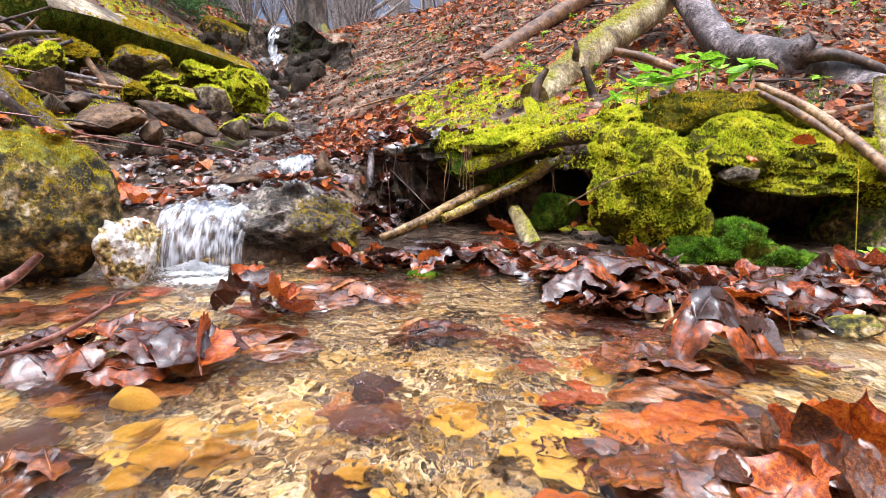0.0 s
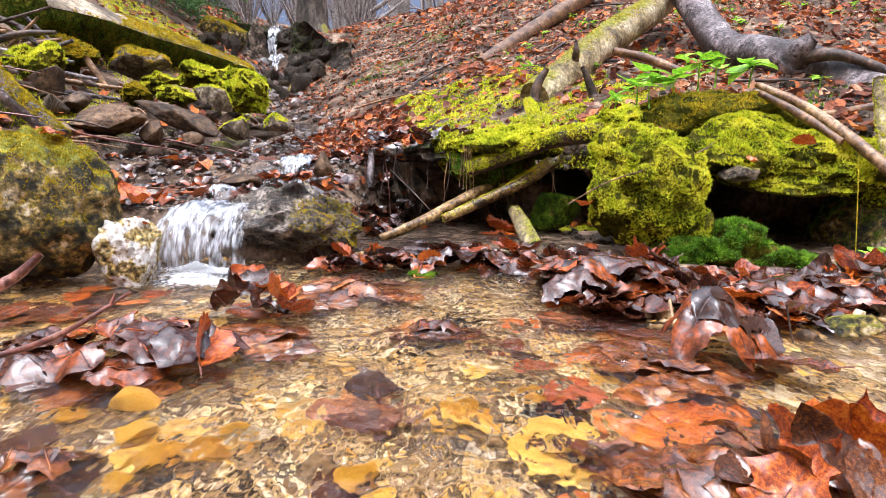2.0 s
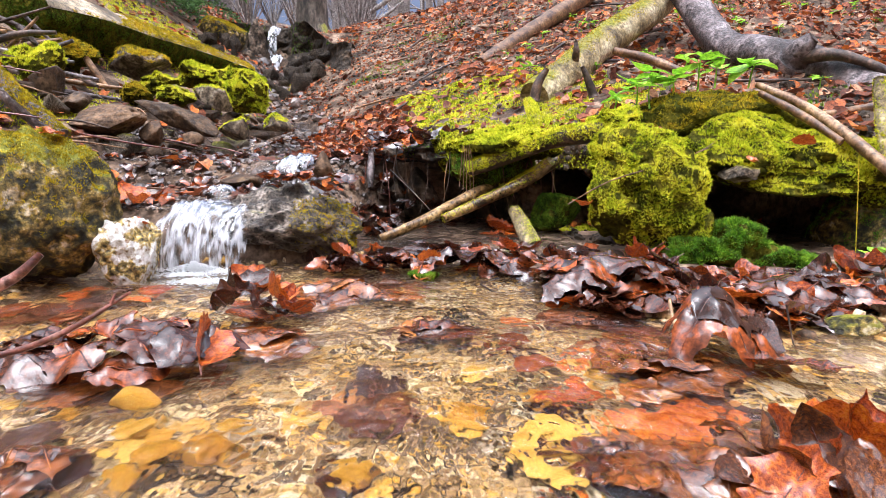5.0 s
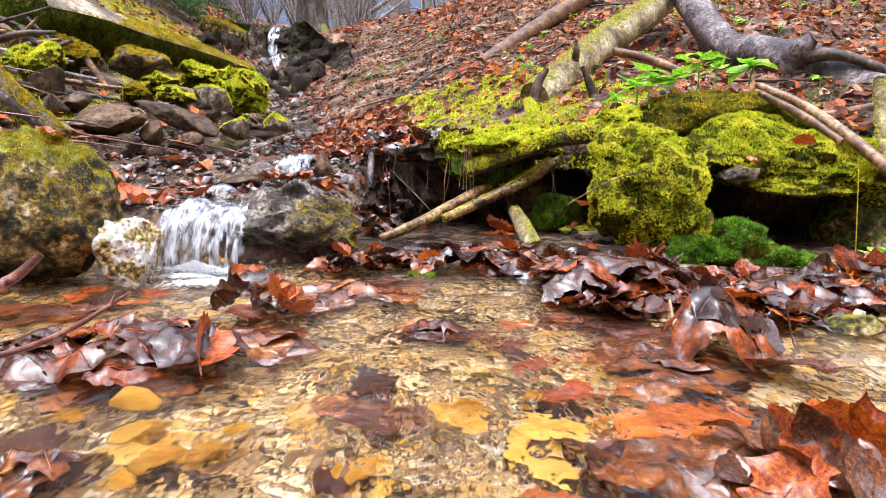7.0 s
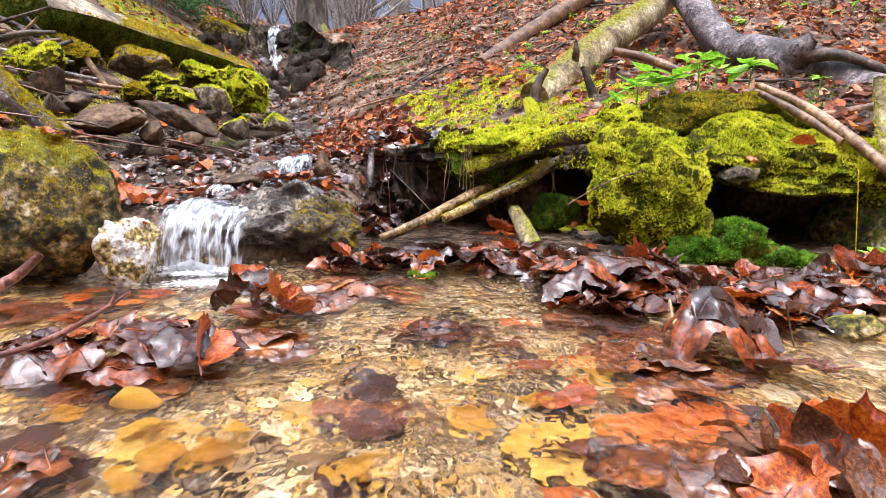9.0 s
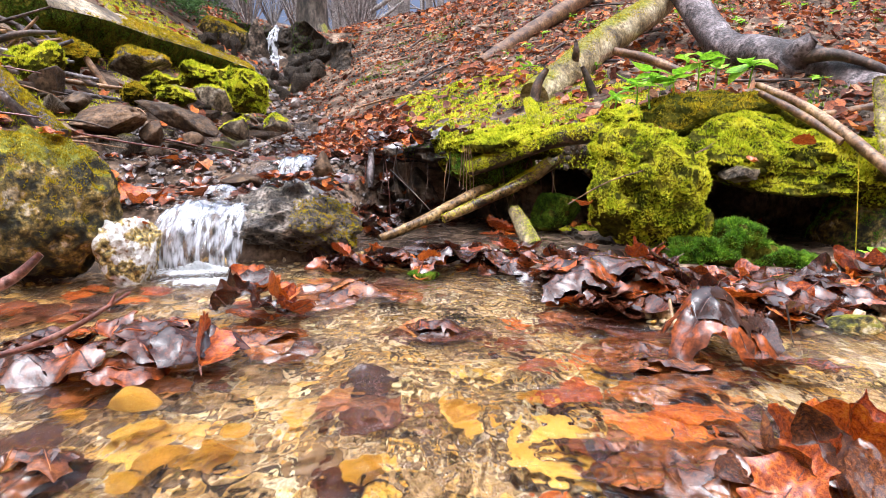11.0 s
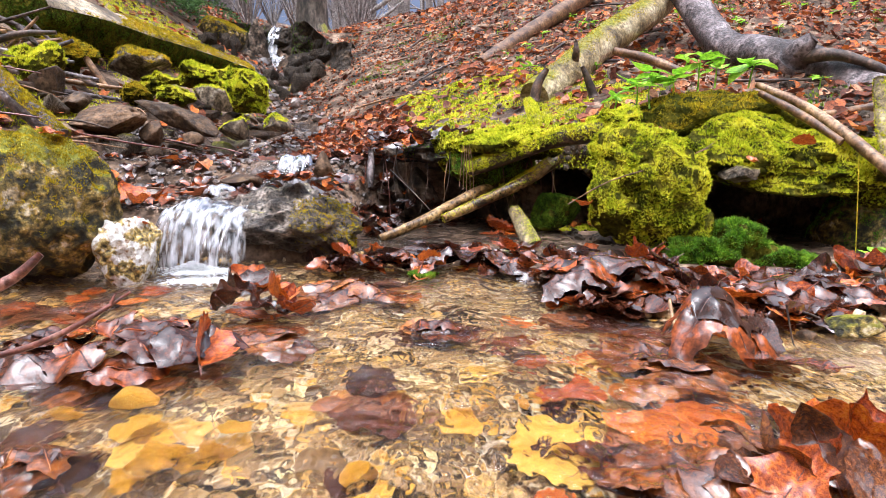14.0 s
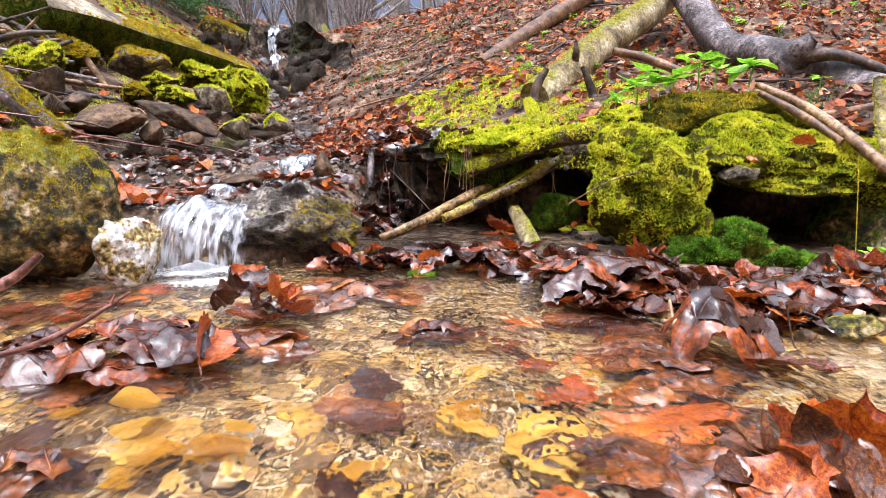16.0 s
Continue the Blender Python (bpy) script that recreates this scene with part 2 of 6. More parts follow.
M_HEWN = surface("weathered_split_wood", [(0.0, (0.07, 0.05, 0.03)), (0.4, (0.24, 0.19, 0.12)), (0.75, (0.42, 0.34, 0.23)), (1.0, (0.56, 0.47, 0.34))], 7, (0.5, 0.85), 1.0, 60, depth=0.01, contrast=0.85)
M_BROWN = surface("smooth_brown_stone", [(0.0, (0.03, 0.017, 0.01)), (0.5, (0.1, 0.06, 0.034)), (1.0, (0.24, 0.15, 0.085))], 14, (0.5, 0.8), 0.9, 80, "object", 0.3, depth=0.01, spec=0.25)
M_WHITE = surface("white_quartz_stone", [(0.0, (0.1, 0.07, 0.03)), (0.35, (0.5, 0.36, 0.1)), (0.55, (0.62, 0.58, 0.52)), (1.0, (0.8, 0.78, 0.75))], 34, (0.25, 0.6), 1.0, 140, depth=0.008, contrast=0.85)
PEBBLES = [(0.0, (0.07, 0.04, 0.018)), (0.25, (0.23, 0.13, 0.05)), (0.5, (0.42, 0.28, 0.12)), (0.7, (0.62, 0.33, 0.035)), (0.82, (0.55, 0.46, 0.32)), (1.0, (0.8, 0.58, 0.18))]
M_PEBBLE = surface("river_pebbles", PEBBLES, 30, (0.2, 0.5), 0.4, 150, "object", 0.8, depth=0.002)
M_OCHRE = surface("ochre_stone", [(0.0, (0.2, 0.07, 0.01)), (0.4, (0.6, 0.26, 0.015)), (0.7, (0.85, 0.46, 0.03)), (1.0, (0.85, 0.65, 0.25))], 30, (0.2, 0.45), 0.8, 110, "object", 0.3, depth=0.005)
M_GRIT = surface("river_gravel", PEBBLES, 30, (0.15, 0.5), 0.4, 150, "island", 0.85, depth=0.002)
M_GREYGRIT = surface("wet_grey_gravel", [(0.0, (0.025, 0.018, 0.014)), (0.4, (0.085, 0.062, 0.05)), (0.75, (0.14, 0.1, 0.078)), (1.0, (0.22, 0.165, 0.125))], 30, (0.2, 0.5), 0.4, 150, "island", 0.85, coat=0.25, depth=0.002)
LEAF_DRY = [(0.0, (0.06, 0.018, 0.01)), (0.3, (0.15, 0.05, 0.026)), (0.6, (0.3, 0.09, 0.035)), (0.76, (0.58, 0.15, 0.018)), (0.87, (0.42, 0.21, 0.11)), (1.0, (0.66, 0.42, 0.28))]
LEAF_WET = [(0.0, (0.02, 0.008, 0.006)), (0.4, (0.055, 0.018, 0.01)), (0.62, (0.1, 0.027, 0.01)), (0.82, (0.3, 0.065, 0.011)), (1.0, (0.55, 0.12, 0.01))]
M_LITTER = surface("dry_beech_leaves", LEAF_DRY, 25, (0.45, 0.8), 0.5, 140, "island", 0.85, depth=0.003, glow_through=0.15, spec=0.25)
M_WETLEAF = surface("wet_brown_leaf", LEAF_WET, 25, (0.09, 0.3), 0.9, 130, "object", 0.6, coat=0.65, depth=0.0018, glow_through=0.1, contrast=0.5)
M_WETPILE = surface("wet_leaf_pile", LEAF_WET, 25, (0.08, 0.3), 0.6, 130, "island", 0.75, coat=0.9, depth=0.003, glow_through=0.1)
M_RUST = surface("rust_brown_leaf_under_water_film", [(0.0, (0.04, 0.012, 0.005)), (0.4, (0.125, 0.036, 0.01)), (0.75, (0.29, 0.088, 0.016)), (1.0, (0.5, 0.21, 0.055))], 20, (0.06, 0.25), 0.8, 110, "object", 0.45, coat=1.0, depth=0.004, glow_through=0.1)
M_SUNK = surface("sunken_brown_leaf", [(0.0, (0.05, 0.02, 0.01)), (0.4, (0.16, 0.055, 0.02)), (0.75, (0.33, 0.105, 0.024)), (1.0, (0.55, 0.25, 0.05))], 25, (0.3, 0.5), 0.6, 130, "island", 0.8, depth=0.003)
M_ORANGE = surface("orange_wet_leaf", [(0.0, (0.07, 0.012, 0.006)), (0.38, (0.34, 0.055, 0.007)), (0.66, (0.66, 0.15, 0.01)), (1.0, (0.82, 0.32, 0.02))], 18, (0.2, 0.4), 0.6, 90, "object", 0.4, coat=0.7, depth=0.003, glow_through=0.2, contrast=0.35)
M_YELLOW = surface("sunken_yellow_leaf", [(0.0, (0.4, 0.15, 0.015)), (0.45, (0.7, 0.36, 0.03)), (0.8, (0.8, 0.52, 0.09)), (1.0, (0.8, 0.66, 0.3))], 34, (0.3, 0.5), 0.5, 130, "object", 0.5, depth=0.003)
M_MOSS = surface("bright_cushion_moss", [(0.0, (0.02, 0.04, 0.003)), (0.18, (0.22, 0.32, 0.009)), (0.4, (0.56, 0.63, 0.017)), (0.66, (0.92, 0.86, 0.04)), (1.0, (0.95, 0.9, 0.16))], 13, (0.6, 0.9), 0.1, 90, "island", 0.55, glow_through=0.3, spec=0.1, contrast=0.85)
M_DEEPMOSS = surface("deep_green_moss", [(0.0, (0.03, 0.08, 0.008)), (0.5, (0.14, 0.3, 0.014)), (1.0, (0.4, 0.52, 0.03))], 14, (0.5, 0.8), 0.1, 80, "island", 0.6, glow_through=0.3, spec=0.3)
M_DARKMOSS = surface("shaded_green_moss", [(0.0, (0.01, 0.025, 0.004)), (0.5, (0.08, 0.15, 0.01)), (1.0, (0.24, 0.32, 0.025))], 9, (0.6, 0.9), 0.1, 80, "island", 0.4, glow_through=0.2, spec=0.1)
M_OLIVE = surface("olive_brown_moss", [(0.0, (0.1, 0.09, 0.006)), (0.5, (0.48, 0.39, 0.012)), (1.0, (0.75, 0.5, 0.02))], 14, (0.6, 0.9), 0.1, 80, "island", 0.5, glow_through=0.25, spec=0.2)
M_TURF = surface("moss_turf_under", [(0.0, (0.015, 0.018, 0.003)), (0.5, (0.06, 0.06, 0.006)), (1.0, (0.13, 0.11, 0.01))], 25, (0.8, 1.0), 1.0, 120, depth=0.008, spec=0.05)
M_BARK = surface("grey_beech_bark", [(0.0, (0.02, 0.014, 0.013)), (0.45, (0.09, 0.068, 0.064)), (0.75, (0.2, 0.165, 0.165)), (1.0, (0.34, 0.29, 0.29))], 9, (0.3, 0.6), 1.0, 60, depth=0.02, contrast=0.8)
M_MOSSBARK = surface("mossy_dead_log", [(0.0, (0.1, 0.07, 0.03)), (0.5, (0.36, 0.28, 0.14)), (1.0, (0.6, 0.52, 0.34))], 9, (0.5, 0.85), 1.0, 75, moss=MOSS_COLS, moss_at=(0.55, 0.95), depth=0.02)
M_STICK = surface("pale_barkless_stick", [(0.0, (0.045, 0.02, 0.01)), (0.5, (0.19, 0.1, 0.047)), (1.0, (0.42, 0.27, 0.14))], 18, (0.35, 0.6), 0.5, 90, "object", 0.3, depth=0.003)
M_DARKWOOD = surface("dark_rotten_wood", [(0.0, (0.02, 0.013, 0.01)), (0.6, (0.07, 0.045, 0.032)), (1.0, (0.16, 0.1, 0.07))], 22, (0.4, 0.8), 0.9, 90, depth=0.004)
M_TWIG = surface("reddish_wet_twig", [(0.0, (0.06, 0.02, 0.018)), (0.6, (0.2, 0.07, 0.05)), (1.0, (0.35, 0.2, 0.16))], 40, (0.25, 0.5), 0.4, 150, coat=0.3, depth=0.001)
M_GREEN = surface("fresh_green_leaf", [(0.0, (0.1, 0.32, 0.012)), (0.5, (0.3, 0.58, 0.025)), (1.0, (0.55, 0.75, 0.07))], 20, (0.3, 0.55), 0.4, 120, "island", 0.6, glow_through=0.35, depth=0.002)
M_FARBARK = surface("distant_grey_bark", [(0.0, (0.13, 0.11, 0.1)), (1.0, (0.36, 0.32, 0.3))], 3, (0.7, 0.9), 0.5, 30, "object", 0.4)
M_NEEDLE = surface("spruce_needles", [(0.0, (0.04, 0.12, 0.035)), (1.0, (0.22, 0.4, 0.11))], 6, (0.5, 0.7), 0.1, 60, "island", 0.6)


def water_material():
    m, nodes, links, b = setup("clear_brook_water")
    b.inputs["Base Color"].default_value = (0.98, 0.96, 0.92, 1)
    b.inputs["Transmission Weight"].default_value = 1
    b.inputs["IOR"].default_value = 1.33
    b.inputs["Roughness"].default_value = 0.17
    co = nodes.new("ShaderNodeTexCoord")
    n = nodes.new("ShaderNodeTexNoise")
    n.inputs["Scale"].default_value, n.inputs["Detail"].default_value = 40, 1.5
    mp = nodes.new("ShaderNodeMapping")
    mp.inputs["Scale"].default_value = (1.15, 0.8, 1)
    links.new(co.outputs["Object"], mp.inputs[0])
    links.new(mp.outputs[0], n.inputs["Vector"])
    bp = nodes.new("ShaderNodeBump")
    bp.inputs["Distance"].default_value = 0.032
    sep = nodes.new("ShaderNodeSeparateXYZ")
    links.new(co.outputs["Object"], sep.inputs[0])
    off = nodes.new("ShaderNodeMath")
    off.operation = "SUBTRACT"
    off.inputs[1].default_value = 0.03
    links.new(sep.outputs[0], off.inputs[0])
    away = nodes.new("ShaderNodeMath")
    away.operation = "ABSOLUTE"
    links.new(off.outputs[0], away.inputs[0])
    race = nodes.new("ShaderNodeMapRange")
    race.interpolation_type = "SMOOTHSTEP"
    race.inputs[1].default_value, race.inputs[2].default_value, race.inputs[3].default_value, race.inputs[4].default_value = 0.1, 0.36, 0.9, 0.4
    links.new(away.outputs[0], race.inputs[0])
    links.new(race.outputs[0], bp.inputs["Strength"])
    links.new(n.outputs["Fac"], bp.inputs["Height"])
    links.new(bp.outputs[0], b.inputs["Normal"])
    return m


def fall_material(name, white, gap, scale):
    """Falling water: white streaks along the fall (the mesh's v runs down it) between clear gaps."""
    m, nodes, links, b = setup(name)
    uv = nodes.new("ShaderNodeTexCoord")
    mp = nodes.new("ShaderNodeMapping")
    mp.inputs["Scale"].default_value = (scale, scale * 0.4, 1)
    links.new(uv.outputs["UV"], mp.inputs[0])
    n = nodes.new("ShaderNodeTexNoise")
    n.inputs["Scale"].default_value, n.inputs["Detail"].default_value, n.inputs["Roughness"].default_value = 1.0, 5, 0.6
    links.new(mp.outputs[0], n.inputs["Vector"])
    mr = nodes.new("ShaderNodeMapRange")
    mr.interpolation_type = "SMOOTHSTEP"
    mr.inputs[1].default_value, mr.inputs[2].default_value, mr.inputs[3].default_value, mr.inputs[4].default_value = gap - 0.06, gap + 0.12, 0.0, 0.92
    links.new(n.outputs["Fac"], mr.inputs[0])
    b.inputs["Base Color"].default_value = (white * 0.96, white * 0.98, white * 1.05, 1)
    b.inputs["Roughness"].default_value = 0.15
    b.inputs["Subsurface Weight"].default_value = 0.0
    gl = nodes.new("ShaderNodeBsdfPrincipled")
    gl.inputs["Transmission Weight"].default_value, gl.inputs["IOR"].default_value, gl.inputs["Roughness"].default_value = 1, 1.2, 0.05
    tr = nodes.new("ShaderNodeBsdfTranslucent")
    tr.inputs[0].default_value = (white, white, white, 1)
    foam = nodes.new("ShaderNodeMixShader")
    foam.inputs[0].default_value = 0.4
    links.new(b.outputs[0], foam.inputs[1])
    links.new(tr.outputs[0], foam.inputs[2])
    ms = nodes.new("ShaderNodeMixShader")
    links.new(mr.outputs[0], ms.inputs[0])
    links.new(gl.outputs[0], ms.inputs[1])
    links.new(foam.outputs[0], ms.inputs[2])
    links.new(ms.outputs[0], nodes["Material Output"].inputs[0])
    bp = nodes.new("ShaderNodeBump")
    bp.inputs["Strength"].default_value, bp.inputs["Distance"].default_value = 0.6, 0.006
    links.new(n.outputs["Fac"], bp.inputs["Height"])
    links.new(bp.outputs[0], b.inputs["Normal"])
    links.new(bp.outputs[0], gl.inputs["Normal"])
    return m


M_WATER = water_material()
M_FALL = fall_material("falling_water", 0.82, 0.495, 75)
M_THINFALL = fall_material("thin_falling_water", 0.8, 0.535, 75)
M_FARFALL = fall_material("distant_falling_water", 0.85, 0.475, 28)


def foam_material():
    m, nodes, links, b = setup("white_foam")
    b.inputs["Base Color"].default_value = (0.9, 0.92, 0.93, 1)
    b.inputs["Roughness"].default_value = 0.6
    n = nodes.new("ShaderNodeTexNoise")
    n.inputs["Scale"].default_value = 80
    mr = nodes.new("ShaderNodeMapRange")
    mr.inputs[1].default_value, mr.inputs[2].default_value, mr.inputs[3].default_value, mr.inputs[4].default_value = 0.35, 0.65, 0.0, 0.2
    links.new(n.outputs["Fac"], mr.inputs[0])
    links.new(mr.outputs[0], b.inputs["Transmission Weight"])
    return m


M_FOAM = foam_material()


# ---- the ground: a narrow stepped stream bed between two slopes, one sheet to the horizon ----
def bed(y):
    return np.interp(y, [-60, 0, 1.27, 1.36, 1.70, 1.78, 2.3, 3.0, 3.6, 5.22, 5.4, 5.5, 5.72, 5.85, 8, 20, 60], [-0.7, -0.065, -0.06, 0.105, 0.12, 0.19, 0.2, 0.275, 0.4, 0.6, 0.9, 0.93, 1.17, 1.19, 1.5, 2.4, 3.0])


def right_hill(x, y):
    a, b = np.clip(x, -1.5, 2.2), np.clip(y, 1.2, 6.3)
    z = -0.361 + 0.468 * a + 0.276 * b - 0.075 * a * a - 0.053 * a * b + 0.003 * b * b
    z = z - 0.13 * smooth(0.6, 1.1, x) * smooth(3.3, 2.6, y) + 0.28 * smooth(3.5, 5.5, y) * smooth(-0.2, 1.2, x)
    return z + 0.12 * np.clip(x - 2.2, 0, 20) + 0.06 * np.clip(y - 6.3, 0, 18) - 0.3 * np.clip(-1.5 - x, 0, 4)


def left_hill(x, y):
    a, b = np.clip(x, -2.4, 3), np.clip(y, -2, 5.5)
    return -0.555 - 0.581 * a + 0.115 * b + 0.3 * np.clip(-2.4 - x, 0, 12) + 0.1 * np.clip(y - 5.5, 0, 20)


def ground_height(x, y):
    x, y = np.asarray(x, float), np.asarray(y, float)
    low = np.interp(y, [-60, 0, 1.22, 1.32, 1.7, 2.2], [-0.7, -0.065, -0.06, -0.005, 0.0, 0.0])
    side = smooth(-0.30, -0.18, x - 0.15 * smooth(1.6, 2.0, y))
    floor = bed(y) * (1 - side) + np.where(y < 1.9, low, bed(np.maximum(y, 1.9))) * side
    # shelf of drifted leaves along the near right shore
    shore = np.interp(x, [0.05, 0.16, 0.3, 0.7, 1.0, 1.3], [1.4, 1.12, 0.84, 0.8, 0.6, 0.2])
    floor = floor + (np.maximum(floor, 0.006) - floor) * smooth(-0.06, 0.05, y - shore) * (x > 0)
    # the right bank, undercut beside the stream
    face = smooth(0, 0.1, y - bank_edge(x))
    hill = right_hill(x, y)
    z = floor + np.maximum(hill - floor, 0) * face
    z = np.maximum(z, 0.5 * (x - 1.05) - 0.06 * np.clip(1 - y, 0, 3))
    lh = left_hill(x, y)
    z = np.where(lh > z, lh * smooth(0, 0.06, lh - z) + z * (1 - smooth(0, 0.06, lh - z)), z)
    p = np.stack([x, y, np.zeros_like(x)], -1).reshape(-1, 3)
    r = np.hypot(x, y)
    n = 0.022 * fbm(p * 3.1, 3, 3) + 0.008 * fbm(p * 14, 3, 9)
    rough = 0.35 + 0.65 * smooth(0.1, 0.3, z)
    near = smooth(16, 9, y)
    # Steep ground behind the camera and far aside, added to block low skylight.
    z = z + 0.9 * np.clip(np.abs(x) - 4.6, 0, 10) * near + 1.0 * np.clip(-y - 2.6, 0, 11)
    return z + n.reshape(x.shape) * rough + (0.25 * fbm(p * 0.21, 3, 5)).reshape(x.shape) * smooth(8, 20, r)


def steps(fine_lo, fine_hi, d, far):
    a = list(np.arange(fine_lo, fine_hi, d))
    s, up = d, fine_hi
    while up < far:
        a.append(up)
        s *= 1.18
        up += s
    s, down = d, fine_lo - d
    while down > -far:
        a.insert(0, down)
        s *= 1.18
        down -= s
    return np.array(a)


def bank_edge(x):
    return np.interp(x, [-0.3, 0.25, 0.4, 0.9, 1.2], [1.98, 2.1, 2.0, 1.95, 1.2])


def undercut(x, y, z):
    """The right bank leans out over the stream: its upper part is drawn forward."""
    lean = smooth(-0.28, -0.08, x) * smooth(1.15, 0.95, x) * smooth(0.18, 0.26, z) * smooth(0.95, 0.05, y - bank_edge(x))
    lean = lean * (y > 1.6)
    return y - 0.36 * lean, z - 0.075 * lean


gx, gy = steps(-2.4, 2.6, 0.025, 200), steps(0.25, 6.4, 0.025, 200)
GX, GY = np.meshgrid(gx, gy)
GZ = ground_height(GX, GY)
idx = np.arange(GX.size).reshape(GX.shape)
quads = np.stack([idx[:-1, :-1], idx[:-1, 1:], idx[1:, 1:], idx[1:, :-1]], -1).reshape(-1, 4)
GY, GZ = undercut(GX, GY, GZ)
thing("ground", (np.stack([GX, GY, GZ], -1).reshape(-1, 3), quads), M_SOIL, "bare brown forest soil sloping down to a stony brook", "ground", kind="structure")


def on_ground(x, y, lift=0.0):
    return float(ground_height(np.array([x]), np.array([y]))[0]) + lift


def ground_points(n, seed, x0, x1, y0, y1, keep=None):
    rng = np.random.default_rng(seed)
    x, y = rng.uniform(x0, x1, n), rng.uniform(y0, y1, n)
    if keep is not None:
        k = keep(x, y, rng)
        x, y = x[k], y[k]
    e = 0.02
    z = ground_height(x, y)
    nn = np.stack([z - ground_height(x + e, y), z - ground_height(x, y + e), np.full_like(z, e)], -1)
    y, z = undercut(x, y, z)
    return np.stack([x, y, z], -1), nn / np.linalg.norm(nn, axis=1)[:, None]


# ---- stones ----
def rock_thing(name, at, size, seed, material, label, category="stone", turn=(0, 0, 0), sub=4, moss=0, moss_mat=None, moss_up=0.25, moss_size=0.012, blades=3, keep=None, group="", lobes=(), belly=1.0, **kw):
    s = stone(size, seed, sub, **kw)
    s[0][:, 2] *= np.where(s[0][:, 2] < 0, belly, 1.0)
    bulges = [(stone(l[3:6], seed + 7 * k + 1, sub - 1, **kw), np.array(l[:3])) for k, l in enumerate(lobes)]
    r = np.array(Euler([radians(a) for a in turn]).to_matrix())
    s = (s[0] @ r.T, s[1])
    ob = thing(name, s, material, label, category, group, at=pose(*at))
    for q, shift in bulges:
        q[0][:, 2] *= np.where(q[0][:, 2] < 0, belly, 1.0)
        q = ((q[0] + shift) @ r.T, q[1])
        part("bulge", q, material, ob)
        s = joined([s, q])
    if moss:
        p, n = on_mesh(s, int(moss * 1.6), seed, moss_up, keep)
        q, buried = p @ r, np.zeros(len(p), bool)
        for c, h in ([((0, 0, 0), size)] + [(l[:3], l[3:6]) for l in lobes] if lobes else []):
            w = (q - np.array(c)) / np.array(h)
            w[:, 2] /= np.where(w[:, 2] < 0, belly, 1.0)
            buried |= (w ** 2).sum(1) < 0.45
        p, n = p[~buried], n[~buried]
        k = (value_noise(p * 14 + seed, seed) + 1.2 * (n[:, 2] - moss_up) > -0.1) & (value_noise(p * 48 + seed, seed + 1) > -0.5)
        part("moss", moss_on(p[k], n[k], moss_size * 0.72, seed, blades), moss_mat or M_MOSS, ob, "short feathery moss")
    return ob


rock_thing("boulder", (-0.715, 1.12, 0.133), (0.122, 0.115, 0.138), 3, M_BOULDER, "big rounded boulder with lichen and a mossy crown at the brook", "boulder", sub=5, lumps=0.16, facets=6, hard=0.5, grain=0.13, cut=(0.65, 0.9), moss=24000, moss_mat=M_OLIVE, moss_up=0.25, moss_size=0.007)
rock_thing("stone", (-0.569, 1.13, 0.04), (0.07, 0.065, 0.08), 12, M_WHITE, "angular white and ochre stone beside the cascade", turn=(0, 0, 40), sub=5, lumps=0.2, facets=10, hard=0.85, grain=0.14, cut=(0.5, 0.75))
rock_thing("boulder", (-0.324, 1.37, 0.057), (0.165, 0.13, 0.095), 21, M_GREYBOULDER, "wet grey boulder with mossy flank beside the cascade", "boulder", turn=(0, 8, 0), sub=5, belly=0.8, grain=0.26, lumps=0.3, facets=7, hard=0.8, moss=15000, moss_mat=M_OLIVE, moss_up=-0.2, moss_size=0.0065, keep=lambda p: (p[:, 0] > 0.02) & (p[:, 2] < 0.075))
rock_thing("stone", (-0.33, 1.74, 0.162), (0.04, 0.05, 0.07), 31, M_BROWN, "wet dark stone at the little upper cascade", turn=(0, 10, 0))
rock_thing("stone", (-0.523, 1.66, 0.145), (0.075, 0.06, 0.022), 32, M_WET, "flat wet ledge stone in the stream")
rock_thing("stone", (-1.213, 2, 0.42), (0.058, 0.06, 0.07), 41, M_WET, "dark blocky stone among the mossy rubble", facets=9)
rock_thing("stone", (-1.108, 1.95, 0.367), (0.045, 0.05, 0.035), 42, M_WET, "dark stone among the mossy rubble")
rock_thing("stone", (-1.005, 1.9, 0.305), (0.125, 0.09, 0.055), 43, M_BROWN, "large smooth brown stone above the gravel", turn=(0, -6, 10), lumps=0.25, grain=0.1, cut=(0.45, 0.75), sub=5)
rock_thing("stone", (-0.875, 1.95, 0.276), (0.045, 0.05, 0.042), 44, M_BROWN, "smooth reddish brown stone above the gravel")
rock_thing("stone", (-1.17, 2.5, 0.534), (0.115, 0.1, 0.07), 45, M_ROCK, "grey stone capped with golden moss", moss=5000, moss_mat=M_OLIVE, moss_size=0.014, moss_up=0.2)
rock_thing("stone", (-0.856, 2.1, 0.322), (0.165, 0.07, 0.035), 46, M_WET, "long flat dark slab tilted down the bank", turn=(0, 19, 0))
rock_thing("stone", (-0.84, 2.4, 0.402), (0.085, 0.07, 0.05), 47, M_ROCK, "grey stone with a mossy top", turn=(0, 15, 0), moss=2500, moss_size=0.012)
rock_thing("stone", (-0.801, 2.05, 0.258), (0.036, 0.035, 0.027), 48, M_BROWN, "rounded tan stone on the gravel", sub=3)
rock_thing("stone", (-0.703, 2.2, 0.287), (0.055, 0.06, 0.045), 49, M_ROCK, "mossy stone at the edge of the gravel", moss=2500, moss_size=0.012)
